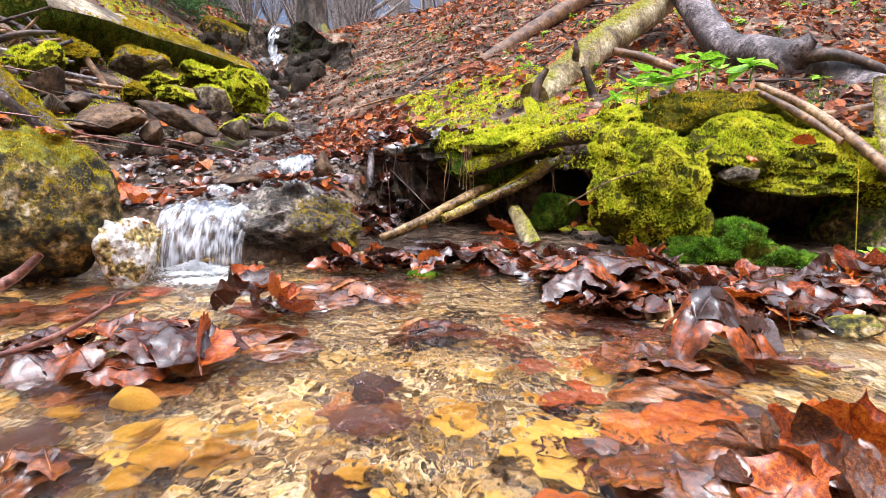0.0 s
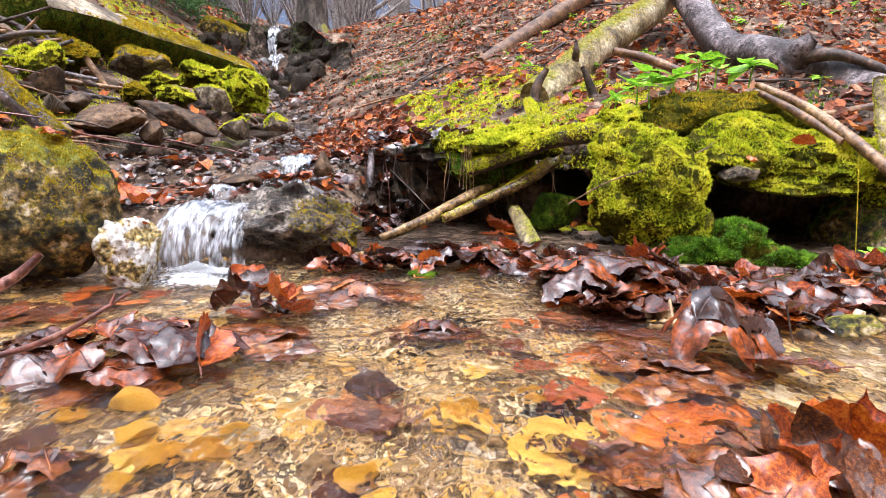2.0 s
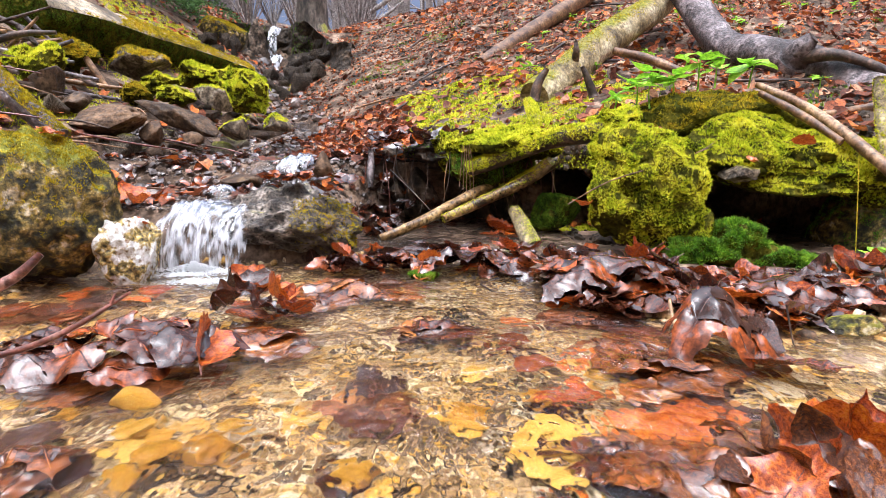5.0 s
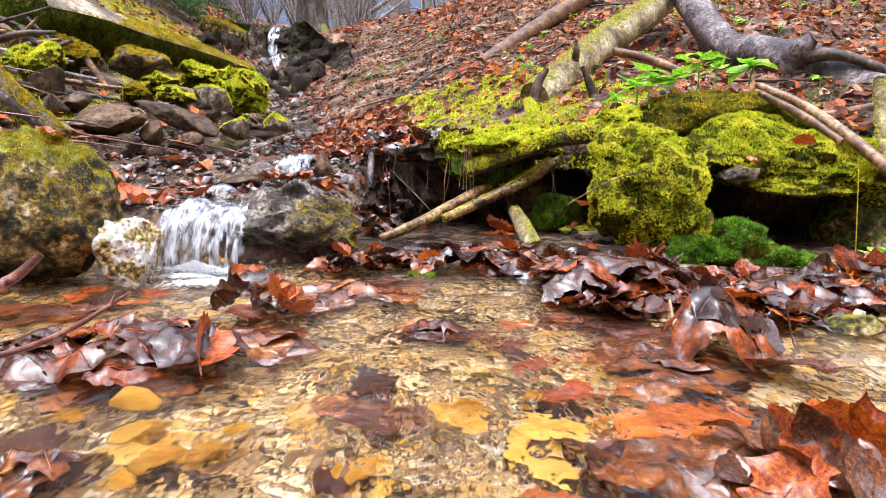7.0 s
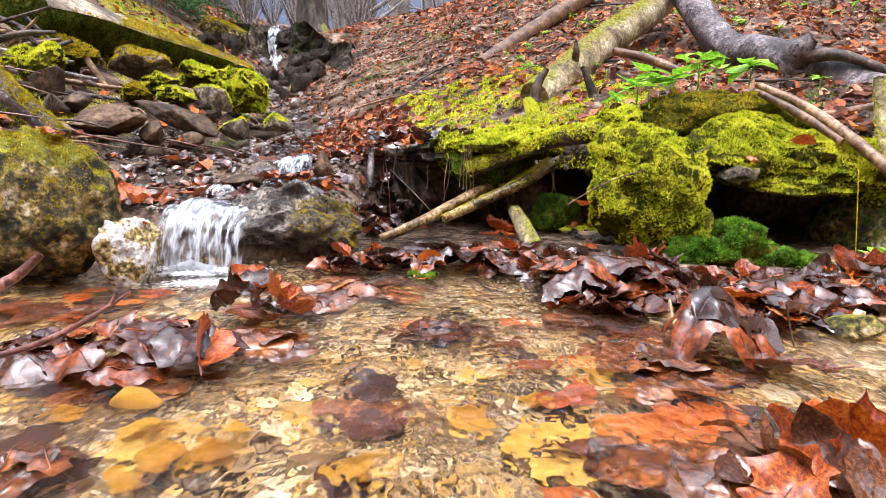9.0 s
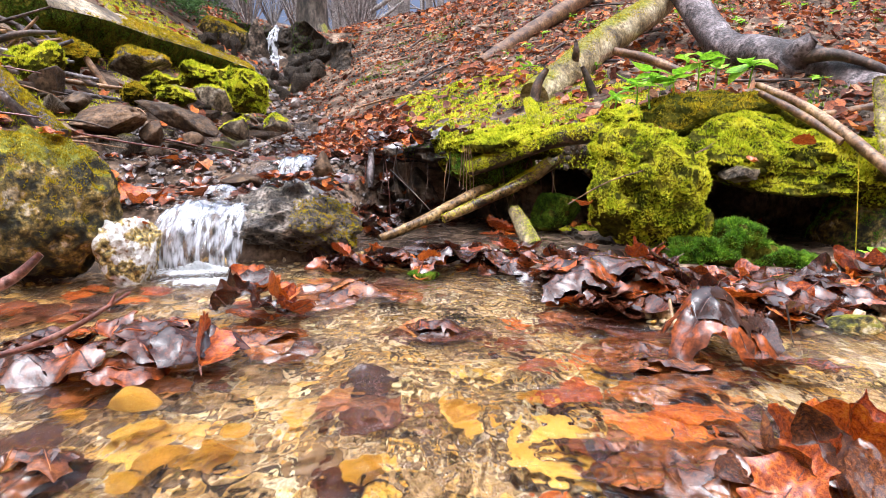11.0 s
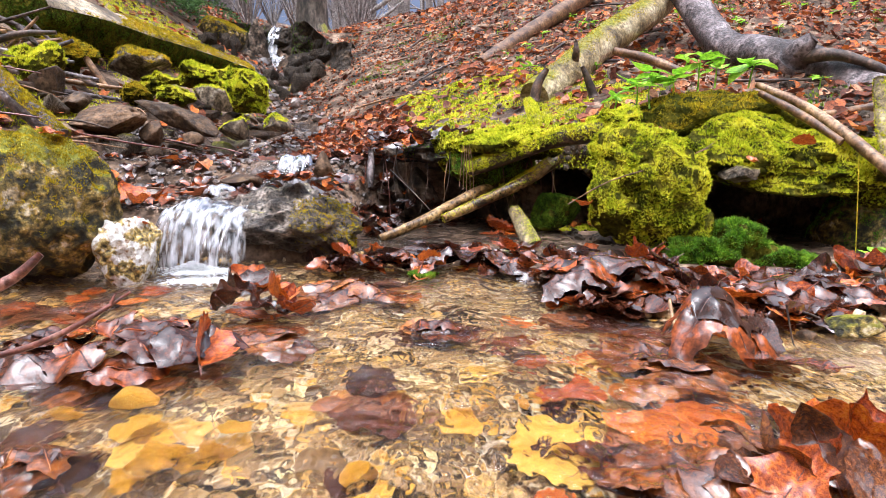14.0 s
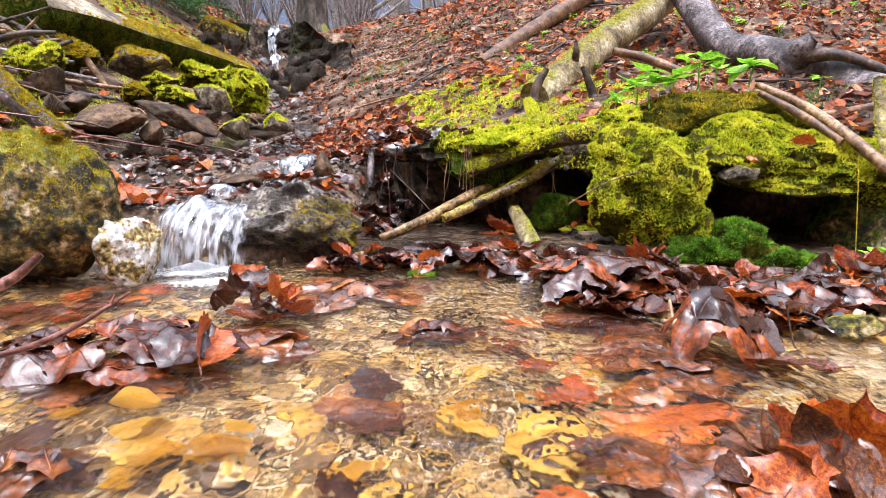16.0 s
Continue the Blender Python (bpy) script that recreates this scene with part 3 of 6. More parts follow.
rock_thing("stone", (-0.621, 2.45, 0.308), (0.065, 0.06, 0.042), 50, M_ROCK, "stone with a green moss cap beside the stream", moss=2500, moss_size=0.012)
rock_thing("boulder", (-0.921, 2.95, 0.456), (0.16, 0.14, 0.115), 51, M_TURF, "cushion of yellow green moss over a boulder", "boulder", cushion=0.03, turn=(0, 20, 0), moss=12000, moss_size=0.02, moss_up=-0.2)
rock_thing("boulder", (-1.083, 2.85, 0.536), (0.1, 0.1, 0.06), 52, M_TURF, "low boulder under bright moss below the log", "boulder", cushion=0.03, moss=6000, moss_size=0.018, moss_up=-0.1)
rock_thing("boulder", (-1.331, 2.1, 0.485), (0.14, 0.1, 0.075), 53, M_TURF, "hump of bright green moss on the bank", "boulder", cushion=0.03, moss=9000, moss_size=0.016, moss_up=-0.1)
rock_thing("boulder", (-1.363, 2.35, 0.558), (0.1, 0.1, 0.07), 54, M_TURF, "hump of yellow moss against the log", "boulder", cushion=0.03, moss=6000, moss_mat=M_OLIVE, moss_size=0.016, moss_up=-0.1)
rock_thing("stone", (-1.071, 2.45, 0.467), (0.08, 0.06, 0.04), 55, M_TURF, "small stone overgrown with moss", cushion=0.03, moss=4000, moss_size=0.014, moss_up=-0.1)
rock_thing("stone", (-1.088, 2.3, 0.417), (0.06, 0.05, 0.035), 56, M_TURF, "small stone overgrown with golden moss", cushion=0.03, moss=3000, moss_mat=M_OLIVE, moss_size=0.012, moss_up=-0.1)
rock_thing("stone", (-0.969, 2.35, 0.406), (0.07, 0.06, 0.035), 57, M_TURF, "small stone overgrown with yellow moss", cushion=0.03, moss=3000, moss_size=0.012, moss_up=-0.1)
rock_thing("boulder", (-1.717, 5, 1.042), (0.21, 0.2, 0.2), 58, M_BOULDER, "square mossy boulder beside the upper fall", "boulder", moss=6000, moss_mat=M_OLIVE, moss_size=0.025, moss_up=0.0, facets=9)
for k, (at, size) in enumerate([((-1.514, 5.3, 0.945), (0.14, 0.16, 0.28)), ((-1.457, 5, 0.506), (0.14, 0.15, 0.2)), ((-1.157, 5.5, 0.903), (0.16, 0.2, 0.15)), ((-0.994, 5.1, 0.598), (0.14, 0.2, 0.17)), ((-1.217, 5, 0.506), (0.1, 0.09, 0.06)), ((-1.065, 5.2, 0.693), (0.1, 0.1, 0.09)), ((-1.572, 5, 0.802), (0.16, 0.16, 0.17)), ((-1.244, 5.75, 1.076), (0.1, 0.12, 0.12)), ((-1.559, 5.8, 1.178), (0.1, 0.12, 0.1)), ((-0.779, 4.6, 0.486), (0.1, 0.14, 0.1)), ((-1.21, 4.4, 0.381), (0.12, 0.1, 0.08)), ((-0.981, 4.7, 0.471), (0.09, 0.1, 0.07))]):
    rock_thing("cliff_rock", at, size, 70 + k, M_CLIFF, "dark wet rock in the step of the upper fall", "rock", turn=(k * 20, k * 33, k * 50), facets=9, sub=4, grain=0.3, hard=0.75, lumps=0.5, cut=(0.45, 0.75), group="rocks of the upper fall")

# the rock step itself: a craggy wall with a recess behind the fall, turning towards the stream on its right side
cu, cv = np.meshgrid(np.linspace(-2.15, -0.62, 190), np.linspace(0.3, 1.2, 130))
q = np.stack([cu, cv, 0 * cu], -1).reshape(-1, 3)
crag = 0.2 * fbm(q * [3, 4, 1], 5, 71) + 0.05 * np.abs(value_noise(q * [9, 12, 1], 72))
cy = 5.06 + 0.34 * (cv - 0.3) - 0.75 * smooth(-1.12, -0.62, cu) - 0.25 * smooth(-1.6, -2.1, cu) + 0.26 * smooth(0.22, 0.06, np.abs(cu + 1.4)) - crag.reshape(cu.shape)
top = np.minimum(cv, 1.2 - 0.3 * smooth(-1.15, -0.7, cu) + 0.03 * fbm(q * 7, 2, 75).reshape(cu.shape))
idx = np.arange(cu.size).reshape(cu.shape)
wall_shape = (np.stack([cu, cy + 0.3 * (cv - top), top], -1).reshape(-1, 3), np.stack([idx[:-1, :-1], idx[:-1, 1:], idx[1:, 1:], idx[1:, :-1]], -1).reshape(-1, 4))
crag_wall = thing("rock_step", wall_shape, M_CLIFF, "dark wet craggy rock step behind the upper fall", "rock")
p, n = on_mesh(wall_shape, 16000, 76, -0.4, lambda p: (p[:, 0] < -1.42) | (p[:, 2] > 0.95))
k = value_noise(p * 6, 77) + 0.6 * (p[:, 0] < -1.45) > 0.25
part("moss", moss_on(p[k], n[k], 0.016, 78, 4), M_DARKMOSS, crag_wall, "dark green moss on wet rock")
r = np.random.default_rng(17)
CLIFF = []
for k in range(5):
    v, f = stone((1, 0.8, 0.7), 360 + k, 3, lumps=0.5, facets=9, hard=0.75, grain=0.3, cut=(0.45, 0.75))
    me = bpy.data.meshes.new("cliff_rock")
    me.from_pydata(v.tolist(), [], f.tolist())
    me.polygons.foreach_set("use_smooth", [True] * len(me.polygons))
    me.materials.append(M_CLIFF)
    CLIFF.append(me)
for k in range(70):
    x, y = r.uniform(-1.6, -0.8), r.uniform(4.2, 5.2)
    s = r.uniform(0.04, 0.12)
    if abs(x + 1.36) < 0.06 + s or x > -0.62 - 0.12 * (y - 3.3) + 0.1:
        continue
    ob = new("cliff_rock", CLIFF[k % 5])
    ob.matrix_basis = pose(x, y, on_ground(x, y) + 0.3 * s, r.uniform(0, 360), r.uniform(0, 360), r.uniform(0, 360)) @ Matrix.Scale(s, 4)
    tagged(ob, "dark wet rock in the step of the upper fall", "rock", "rocks of the upper fall")

# ---- the right bank: an undercut boulder under cushions of moss ----
roof = rock_thing("boulder", (0.795, 1.6, 0.194), (0.29, 0.28, 0.1), 101, M_TURF, "large overhanging boulder covered with bright yellow green moss", "boulder", turn=(6, 3, 0), belly=0.5, sub=5, lumps=0.3, facets=6, hard=0.6, cushion=0.02, moss=95000, moss_mat=M_MOSS, moss_up=-0.55, moss_size=0.0108, lobes=[(-0.14, -0.1, 0.02, 0.12, 0.13, 0.08), (0.15, -0.1, 0.0, 0.13, 0.14, 0.085), (0.02, -0.14, 0.03, 0.1, 0.09, 0.06), (0.2, -0.14, -0.03, 0.08, 0.08, 0.07), (-0.05, 0.0, 0.06, 0.14, 0.15, 0.07)], keep=lambda p: p[:, 1] < 0.08)
v, f = stone((0.045, 0.05, 0.028), 555, 4, grain=0.2, lumps=0.4)
part("bare_rock", (v + [-0.15, -0.225, -0.012], f), M_ROCK, roof, "bare pale grey rock")
rock_thing("boulder", (0.417, 1.36, 0.142), (0.085, 0.08, 0.12), 102, M_TURF, "upright boulder wrapped in bright yellow green moss", "boulder", cushion=0.024, sub=5, lumps=0.3, facets=6, hard=0.7, moss=62000, moss_mat=M_MOSS, moss_up=-0.75, moss_size=0.0098, lobes=[(-0.03, 0.0, 0.06, 0.08, 0.07, 0.065), (0.05, -0.01, 0.03, 0.085, 0.075, 0.08), (-0.035, -0.03, -0.03, 0.075, 0.07, 0.11), (0.045, -0.035, -0.02, 0.085, 0.075, 0.115), (0.09, -0.045, -0.08, 0.06, 0.05, 0.06), (0.0, -0.03, 0.03, 0.09, 0.075, 0.1), (0.0, 0.03, 0.1, 0.08, 0.08, 0.045)])
rock_thing("boulder", (0.409, 1.5, 0.291), (0.075, 0.07, 0.035), 103, M_TURF, "flat cushion of moss beside a root", "boulder", cushion=0.024, moss=9000, moss_size=0.011, moss_up=-0.3)
rock_thing("boulder", (0.723, 1.7, 0.315), (0.22, 0.14, 0.09), 104, M_TURF, "hump of dull olive moss behind the boulder", "boulder", cushion=0.024, moss=17000, moss_mat=M_OLIVE, moss_size=0.012, moss_up=-0.1, lobes=[(-0.15, -0.03, -0.02, 0.1, 0.1, 0.07), (0.14, -0.02, -0.01, 0.12, 0.1, 0.07)])
rock_thing("boulder", (1.008, 1.5, 0.05), (0.12, 0.16, 0.15), 105, M_BOULDER, "dark mossy boulder holding up the overhang", "boulder", moss=6000, moss_mat=M_DEEPMOSS, moss_size=0.012, moss_up=0.0)
rock_thing("boulder", (0.595, 1.27, 0.022), (0.11, 0.07, 0.06), 106, M_TURF, "low hump of fresh green leafy moss by the water", "boulder", cushion=0.024, moss=16000, moss_mat=M_DEEPMOSS, moss_size=0.019, moss_up=-0.6, lobes=[(0.0, -0.01, 0.035, 0.06, 0.05, 0.045), (0.08, 0.0, -0.01, 0.06, 0.05, 0.045)])
rock_thing("boulder", (0.485, 1.27, 0.028), (0.055, 0.05, 0.05), 107, M_TURF, "little hump of dark green leafy moss by the water", "boulder", cushion=0.024, moss=6000, moss_mat=M_DEEPMOSS, moss_size=0.014, moss_up=-0.6)
rock_thing("boulder", (0.701, 1.25, 0.003), (0.075, 0.05, 0.035), 108, M_TURF, "low cushion of dark green liverwort by the water", "boulder", cushion=0.024, moss=7000, moss_mat=M_DEEPMOSS, moss_size=0.013, moss_up=-0.6)
rock_thing("boulder", (0.176, 1.72, 0.231), (0.17, 0.15, 0.06), 109, M_TURF, "mossy lip of the undercut bank", "boulder", cushion=0.024, moss=16000, moss_size=0.013, moss_up=-0.5, moss_mat=M_MOSS)
for k, at in enumerate([(0.09, 1.66, 0.177), (0.024, 1.72, 0.227), (0.175, 1.7, 0.168)]):
    rock_thing("boulder", at, (0.075, 0.06, 0.055), 160 + k, M_TURF, "mossy flank of the undercut bank", "boulder", cushion=0.02, moss=5000, moss_mat=(M_DEEPMOSS, M_MOSS, M_DEEPMOSS)[k], moss_size=0.011, moss_up=-0.6)
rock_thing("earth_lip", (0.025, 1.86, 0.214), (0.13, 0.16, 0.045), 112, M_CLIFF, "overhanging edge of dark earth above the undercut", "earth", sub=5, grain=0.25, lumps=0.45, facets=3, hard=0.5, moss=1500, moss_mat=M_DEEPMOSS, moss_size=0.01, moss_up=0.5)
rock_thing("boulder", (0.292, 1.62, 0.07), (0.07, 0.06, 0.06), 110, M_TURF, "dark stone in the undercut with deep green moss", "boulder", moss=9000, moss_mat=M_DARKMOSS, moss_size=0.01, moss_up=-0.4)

# Dark stones added along the cave's back, their colour deepening its shade.
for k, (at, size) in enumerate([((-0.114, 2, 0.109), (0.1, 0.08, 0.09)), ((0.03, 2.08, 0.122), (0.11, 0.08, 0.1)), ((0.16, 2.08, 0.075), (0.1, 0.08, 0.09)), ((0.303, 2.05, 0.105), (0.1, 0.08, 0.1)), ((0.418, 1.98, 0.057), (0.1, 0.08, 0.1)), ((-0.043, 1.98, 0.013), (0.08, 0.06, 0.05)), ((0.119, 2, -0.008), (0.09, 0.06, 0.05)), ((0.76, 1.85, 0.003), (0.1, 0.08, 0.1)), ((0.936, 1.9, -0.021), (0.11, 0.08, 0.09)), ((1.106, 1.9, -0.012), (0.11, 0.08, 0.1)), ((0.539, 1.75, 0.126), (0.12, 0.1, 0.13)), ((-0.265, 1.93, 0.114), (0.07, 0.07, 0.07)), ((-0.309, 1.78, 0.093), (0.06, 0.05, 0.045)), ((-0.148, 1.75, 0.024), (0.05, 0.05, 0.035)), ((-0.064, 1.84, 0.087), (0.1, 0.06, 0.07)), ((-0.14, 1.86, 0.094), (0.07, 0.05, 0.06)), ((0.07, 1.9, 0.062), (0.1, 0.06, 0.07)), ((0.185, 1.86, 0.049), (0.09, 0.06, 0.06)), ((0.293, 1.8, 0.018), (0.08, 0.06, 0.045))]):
    rock_thing("stone", at, size, 130 + k, M_CLIFF, "dark stone added at the back of the undercut to deepen its shade", turn=(k * 31, k * 17, k * 57), facets=16, grain=0.1, group="stones of the undercut")

# ---- dead wood ----
def wood(name, points, material, label, category="branch", n=30, seg=12, rough=0.12, seed=0, moss=0, moss_size=0.008, moss_up=0.3, moss_mat=None, group=""):
    s = limb(points, n, seg, rough, seed)
    ob = thing(name, s, material, label, category, group)
    if moss:
        p, nn = on_mesh(s, int(moss * 1.5), seed, moss_up)
        k = value_noise(p * 9 + seed, seed) > -0.5
        part("moss", moss_on(p[k], nn[k], moss_size * 0.72, seed, 4), moss_mat or M_MOSS, ob, "short feathery moss")
    return ob


def snag(points, parent, material=M_BARK, seed=1):
    return part("branch_stub", limb(points, 10, 9, 0.2, seed), material, parent)


def hewn_log(points, seed, n=70, seg=32, turn=0.6):
    """A split trunk, squarish in section, its flat face turned by the angle turn (radians) towards the stream."""
    c = curve_points(points, n)
    p, r = c[:, :3], c[:, 3]
    d = np.gradient(p, axis=0)
    d /= np.linalg.norm(d, axis=1)[:, None]
    a = np.arange(seg) * 2 * np.pi / seg
    k = (np.abs(np.cos(a)) ** 5 + np.abs(np.sin(a)) ** 5) ** -0.2
    v = []
    for i in range(n):
        side = np.cross(d[i], [0, 0, 1])
        side /= np.linalg.norm(side)
        up = np.cross(side, d[i])
        s1, u1 = side * math.cos(turn) - up * math.sin(turn), up * math.cos(turn) + side * math.sin(turn)
        ring = np.outer(np.cos(a) * k, s1) + np.outer(np.sin(a) * k * 0.8, u1)
        w = np.stack([np.full(seg, i * 0.05), np.cos(a) * 4, np.sin(a) * 4], -1)
        v.append(p[i] + ring * (r[i] * (1 + 0.1 * fbm(w, 3, seed) + 0.05 * fbm(w * [8, 3, 3], 2, seed + 3)))[:, None])
    v = np.concatenate(v + [p[:1], p[-1:]])
    f = [[i * seg + j, (i + 1) * seg + j, (i + 1) * seg + (j + 1) % seg, i * seg + (j + 1) % seg] for i in range(n - 1) for j in range(seg)]
    f += [[n * seg, j, (j + 1) % seg] for j in range(seg)] + [[n * seg + 1, (n - 1) * seg + (j + 1) % seg, (n - 1) * seg + j] for j in range(seg)]
    return v, f


shape = hewn_log([(-1.489, 2.35, 0.703, 0.1), (-1.452, 2.6, 0.709, 0.095), (-1.4, 3.0, 0.701, 0.085), (-1.319, 3.45, 0.694, 0.07), (-1.19, 4.0, 0.665, 0.045)], 4)
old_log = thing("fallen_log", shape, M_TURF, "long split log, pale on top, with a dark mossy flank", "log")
top_face = [q for k, q in enumerate(shape[1][:69 * 32]) if 4 <= k % 32 < 12]
part("split_face", (shape[0] + [0.002, -0.003, 0.004], top_face), M_HEWN, old_log, "weathered pale split wood")
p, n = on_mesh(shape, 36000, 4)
# Moss of the lower flank; its darker green also carries the flank's shade.
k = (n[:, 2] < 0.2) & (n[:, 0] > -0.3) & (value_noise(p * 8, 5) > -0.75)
part("flank_moss", moss_on(p[k], n[k], 0.009, 4, 3), M_DARKMOSS, old_log, "green moss, darkened for the shade on the flank")
k = (n[:, 2] >= 0.2) & (value_noise(p * [9, 3, 9], 6) + 0.5 * value_noise(p * 30, 7) + 0.9 * smooth(2.6, 3.6, p[:, 1]) - 0.8 * (n[:, 2] - 0.5) > -0.05)
part("crown_moss", moss_on(p[k] + [0.002, -0.003, 0.005], n[k], 0.013, 6, 3), M_OLIVE, old_log, "golden moss along the edge")
wood("branch", [(*(-1.23, 1.75, 0.45), 0.03), (*(-1.09, 1.68, 0.343), 0.03), (*(-0.946, 1.6, 0.259), 0.02)], M_BARK, "short grey mossy branch leaning down the bank", seed=6, moss=5000, moss_mat=M_OLIVE, moss_up=0.35, moss_size=0.011)
trunk = wood("fallen_beech", [(*(1.041, 3, 0.973), 0.065), (*(1.108, 2.85, 0.776), 0.065), (*(1.141, 2.65, 0.62), 0.068), (*(1.208, 2.5, 0.572), 0.07), (*(1.303, 2.3, 0.508), 0.072), (*(1.361, 2.1, 0.415), 0.07), (*(1.424, 1.9, 0.307), 0.07)], M_BARK, "crooked fallen grey beech trunk lying on the leafy slope", "log", 60, 20, 0.12, 8)
snag([(*(1.204, 2.25, 0.526), 0.05), (*(1.211, 2.2, 0.566), 0.034), (*(1.226, 2.18, 0.588), 0.022)], trunk)
snag([(*(1.216, 2.22, 0.532), 0.03), (*(1.282, 2.14, 0.527), 0.02), (*(1.338, 2.08, 0.497), 0.017), (*(1.409, 2.02, 0.448), 0.014)], trunk, M_DARKWOOD, 5)
log = wood("fallen_log", [(*(0.308, 2.2, 0.391), 0.058), (*(0.469, 2.4, 0.505), 0.062), (*(0.674, 2.7, 0.66), 0.066), (*(0.935, 3, 0.828), 0.066), (*(1.144, 3.25, 0.981), 0.06)], M_MOSSBARK, "rotting pale log with patches of green moss on the slope", "log", 40, 18, 0.14, 9, moss=5000, moss_size=0.01, moss_mat=M_OLIVE, moss_up=0.5)
snag([(*(0.474, 2.35, 0.525), 0.014), (*(0.471, 2.32, 0.56), 0.012), (*(0.468, 2.32, 0.598), 0.006)], log, M_DARKWOOD)
wood("snag", [(*(0.295, 2.1, 0.379), 0.018), (*(0.306, 2.1, 0.432), 0.015), (*(0.334, 2.1, 0.478), 0.008)], M_DARKWOOD, "dark broken branch stub standing in moss", "branch", 12, seed=2)
wood("snag", [(*(0.44, 1.9, 0.377), 0.014), (*(0.425, 1.9, 0.42), 0.012), (*(0.404, 1.9, 0.463), 0.006)], M_DARKWOOD, "dark broken branch stub standing in moss", "branch", 12, seed=3)
wood("fallen_log", [(*(0.194, 3.4, 0.648), 0.03), (*(0.359, 3.6, 0.761), 0.045), (*(0.66, 3.95, 0.979), 0.05), (*(1.005, 4.3, 1.217), 0.05)], M_STICK, "weathered pale log higher on the slope", "log", 36, 14, 0.15, 10)
wood("branch", [(*(0.588, 2.25, 0.554), 0.013), (*(0.678, 2.15, 0.514), 0.015), (*(0.777, 2.05, 0.45), 0.013)], M_STICK, "pale broken branch among green shoots", seed=11)
wood("branch", [(*(0.772, 1.6, 0.386), 0.008), (*(0.84, 1.5, 0.328), 0.011), (*(0.885, 1.38, 0.25), 0.013), (*(0.93, 1.25, 0.152), 0.014)], M_STICK, "stout brown stick leaning over the mossy boulder", seed=12)
wood("branch", [(*(0.761, 1.56, 0.363), 0.008), (*(0.812, 1.46, 0.306), 0.01), (*(0.858, 1.38, 0.247), 0.008)], M_STICK, "split pale stick lying over the mossy boulder", seed=13)
wood("branch", [(*(1.004, 1.75, 0.317), 0.01), (*(1.095, 1.75, 0.328), 0.012), (*(1.214, 1.75, 0.352), 0.012)], M_STICK, "brown stick on the leafy bank", seed=14)
wood("root", [(*(0.066, 1.62, 0.179), 0.02), (*(0.19, 1.58, 0.225), 0.022), (*(0.272, 1.54, 0.256), 0.022), (*(0.364, 1.5, 0.273), 0.026), (*(0.455, 1.55, 0.31), 0.03)], M_DARKWOOD, "moss covered root bridging the undercut bank", "root", seed=15, moss=9000, moss_up=-0.4, moss_size=0.011)
wood("root", [(*(0.144, 1.68, 0.124), 0.013), (*(0.225, 1.62, 0.161), 0.015), (*(0.267, 1.58, 0.201), 0.012)], M_MOSSBARK, "short mossy root under the bank", "root", seed=16, moss=2500, moss_up=-0.4, moss_size=0.009)
wood("root", [(*(0.254, 1.85, 0.265), 0.02), (*(0.268, 1.9, 0.323), 0.018), (*(0.263, 2, 0.37), 0.015)], M_MOSSBARK, "upright mossy root on the bank", "root", seed=17, moss=3000, moss_up=-0.6, moss_size=0.01)
wood("branch", [(*(-0.147, 1.45, 0.025), 0.011), (*(-0.059, 1.5, 0.057), 0.013), (*(0.022, 1.57, 0.09), 0.016), (*(0.095, 1.62, 0.124), 0.014), (*(0.15, 1.68, 0.14), 0.008)], M_WETSTICK, "wet pale branch slanting out of the pool", seed=18)
wood("branch", [(*(0.001, 1.5, 0.066), 0.01), (*(0.092, 1.55, 0.102), 0.013), (*(0.215, 1.6, 0.154), 0.014), (*(0.3, 1.68, 0.2), 0.013)], M_WETSTICK, "wet branch slanting beneath the mossy root", seed=19, moss=1500, moss_up=0.1, moss_size=0.006)
wood("stump", [(*(0.207, 1.42, 0.011), 0.02), (*(0.192, 1.46, 0.042), 0.021), (*(0.167, 1.5, 0.09), 0.015)], M_MOSSBARK, "short pale stump standing in the pool", "stump", 14, seed=20, moss=800, moss_size=0.006)
wood("branch", [(*(-0.202, 1.8, 0.226), 0.008), (*(-0.204, 1.78, 0.156), 0.011), (*(-0.216, 1.75, 0.067), 0.01)], M_BARK, "grey stick stuck upright in the bank", seed=21, n=14)
wood("wood_splint", [(*(-1.252, 2.3, 0.538), 0.012), (*(-1.218, 2.3, 0.481), 0.014), (*(-1.183, 2.3, 0.427), 0.01)], M_STICK, "pale splint of broken wood among stones", "wood", n=8, seg=5, seed=22)
wood("twig", [(*(-0.42, 0.56, 0.052), 0.0034), (*(-0.384, 0.57, 0.061), 0.0032), (*(-0.346, 0.58, 0.078), 0.0028), (*(-0.304, 0.6, 0.105), 0.0014)], M_TWIG, "thin red-brown twig sticking out over the water", "twig", seed=23, n=20, seg=8)
wood("twig", [(*(-0.32, 0.59, 0.094), 0.0018), (*(-0.318, 0.592, 0.1), 0.0014), (*(-0.316, 0.595, 0.105), 0.0008)], M_TWIG, "side shoot of the thin red-brown twig", "twig", seed=28, n=8, seg=6)
wood("twig", [(*(-0.405, 0.55, 0.118), 0.006), (*(-0.385, 0.56, 0.13), 0.005), (*(-0.368, 0.57, 0.148), 0.0035)], M_TWIG, "short red-brown twig end over the water", "twig", seed=24, n=12, seg=8)
wood("twig", [(*(0.35, 0.95, 0.009), 0.003), (*(0.339, 0.9, -0.013), 0.003), (*(0.345, 0.86, -0.038), 0.002)], M_STICK, "thin pale twig among wet leaves", "twig", seed=25, n=12, seg=6)
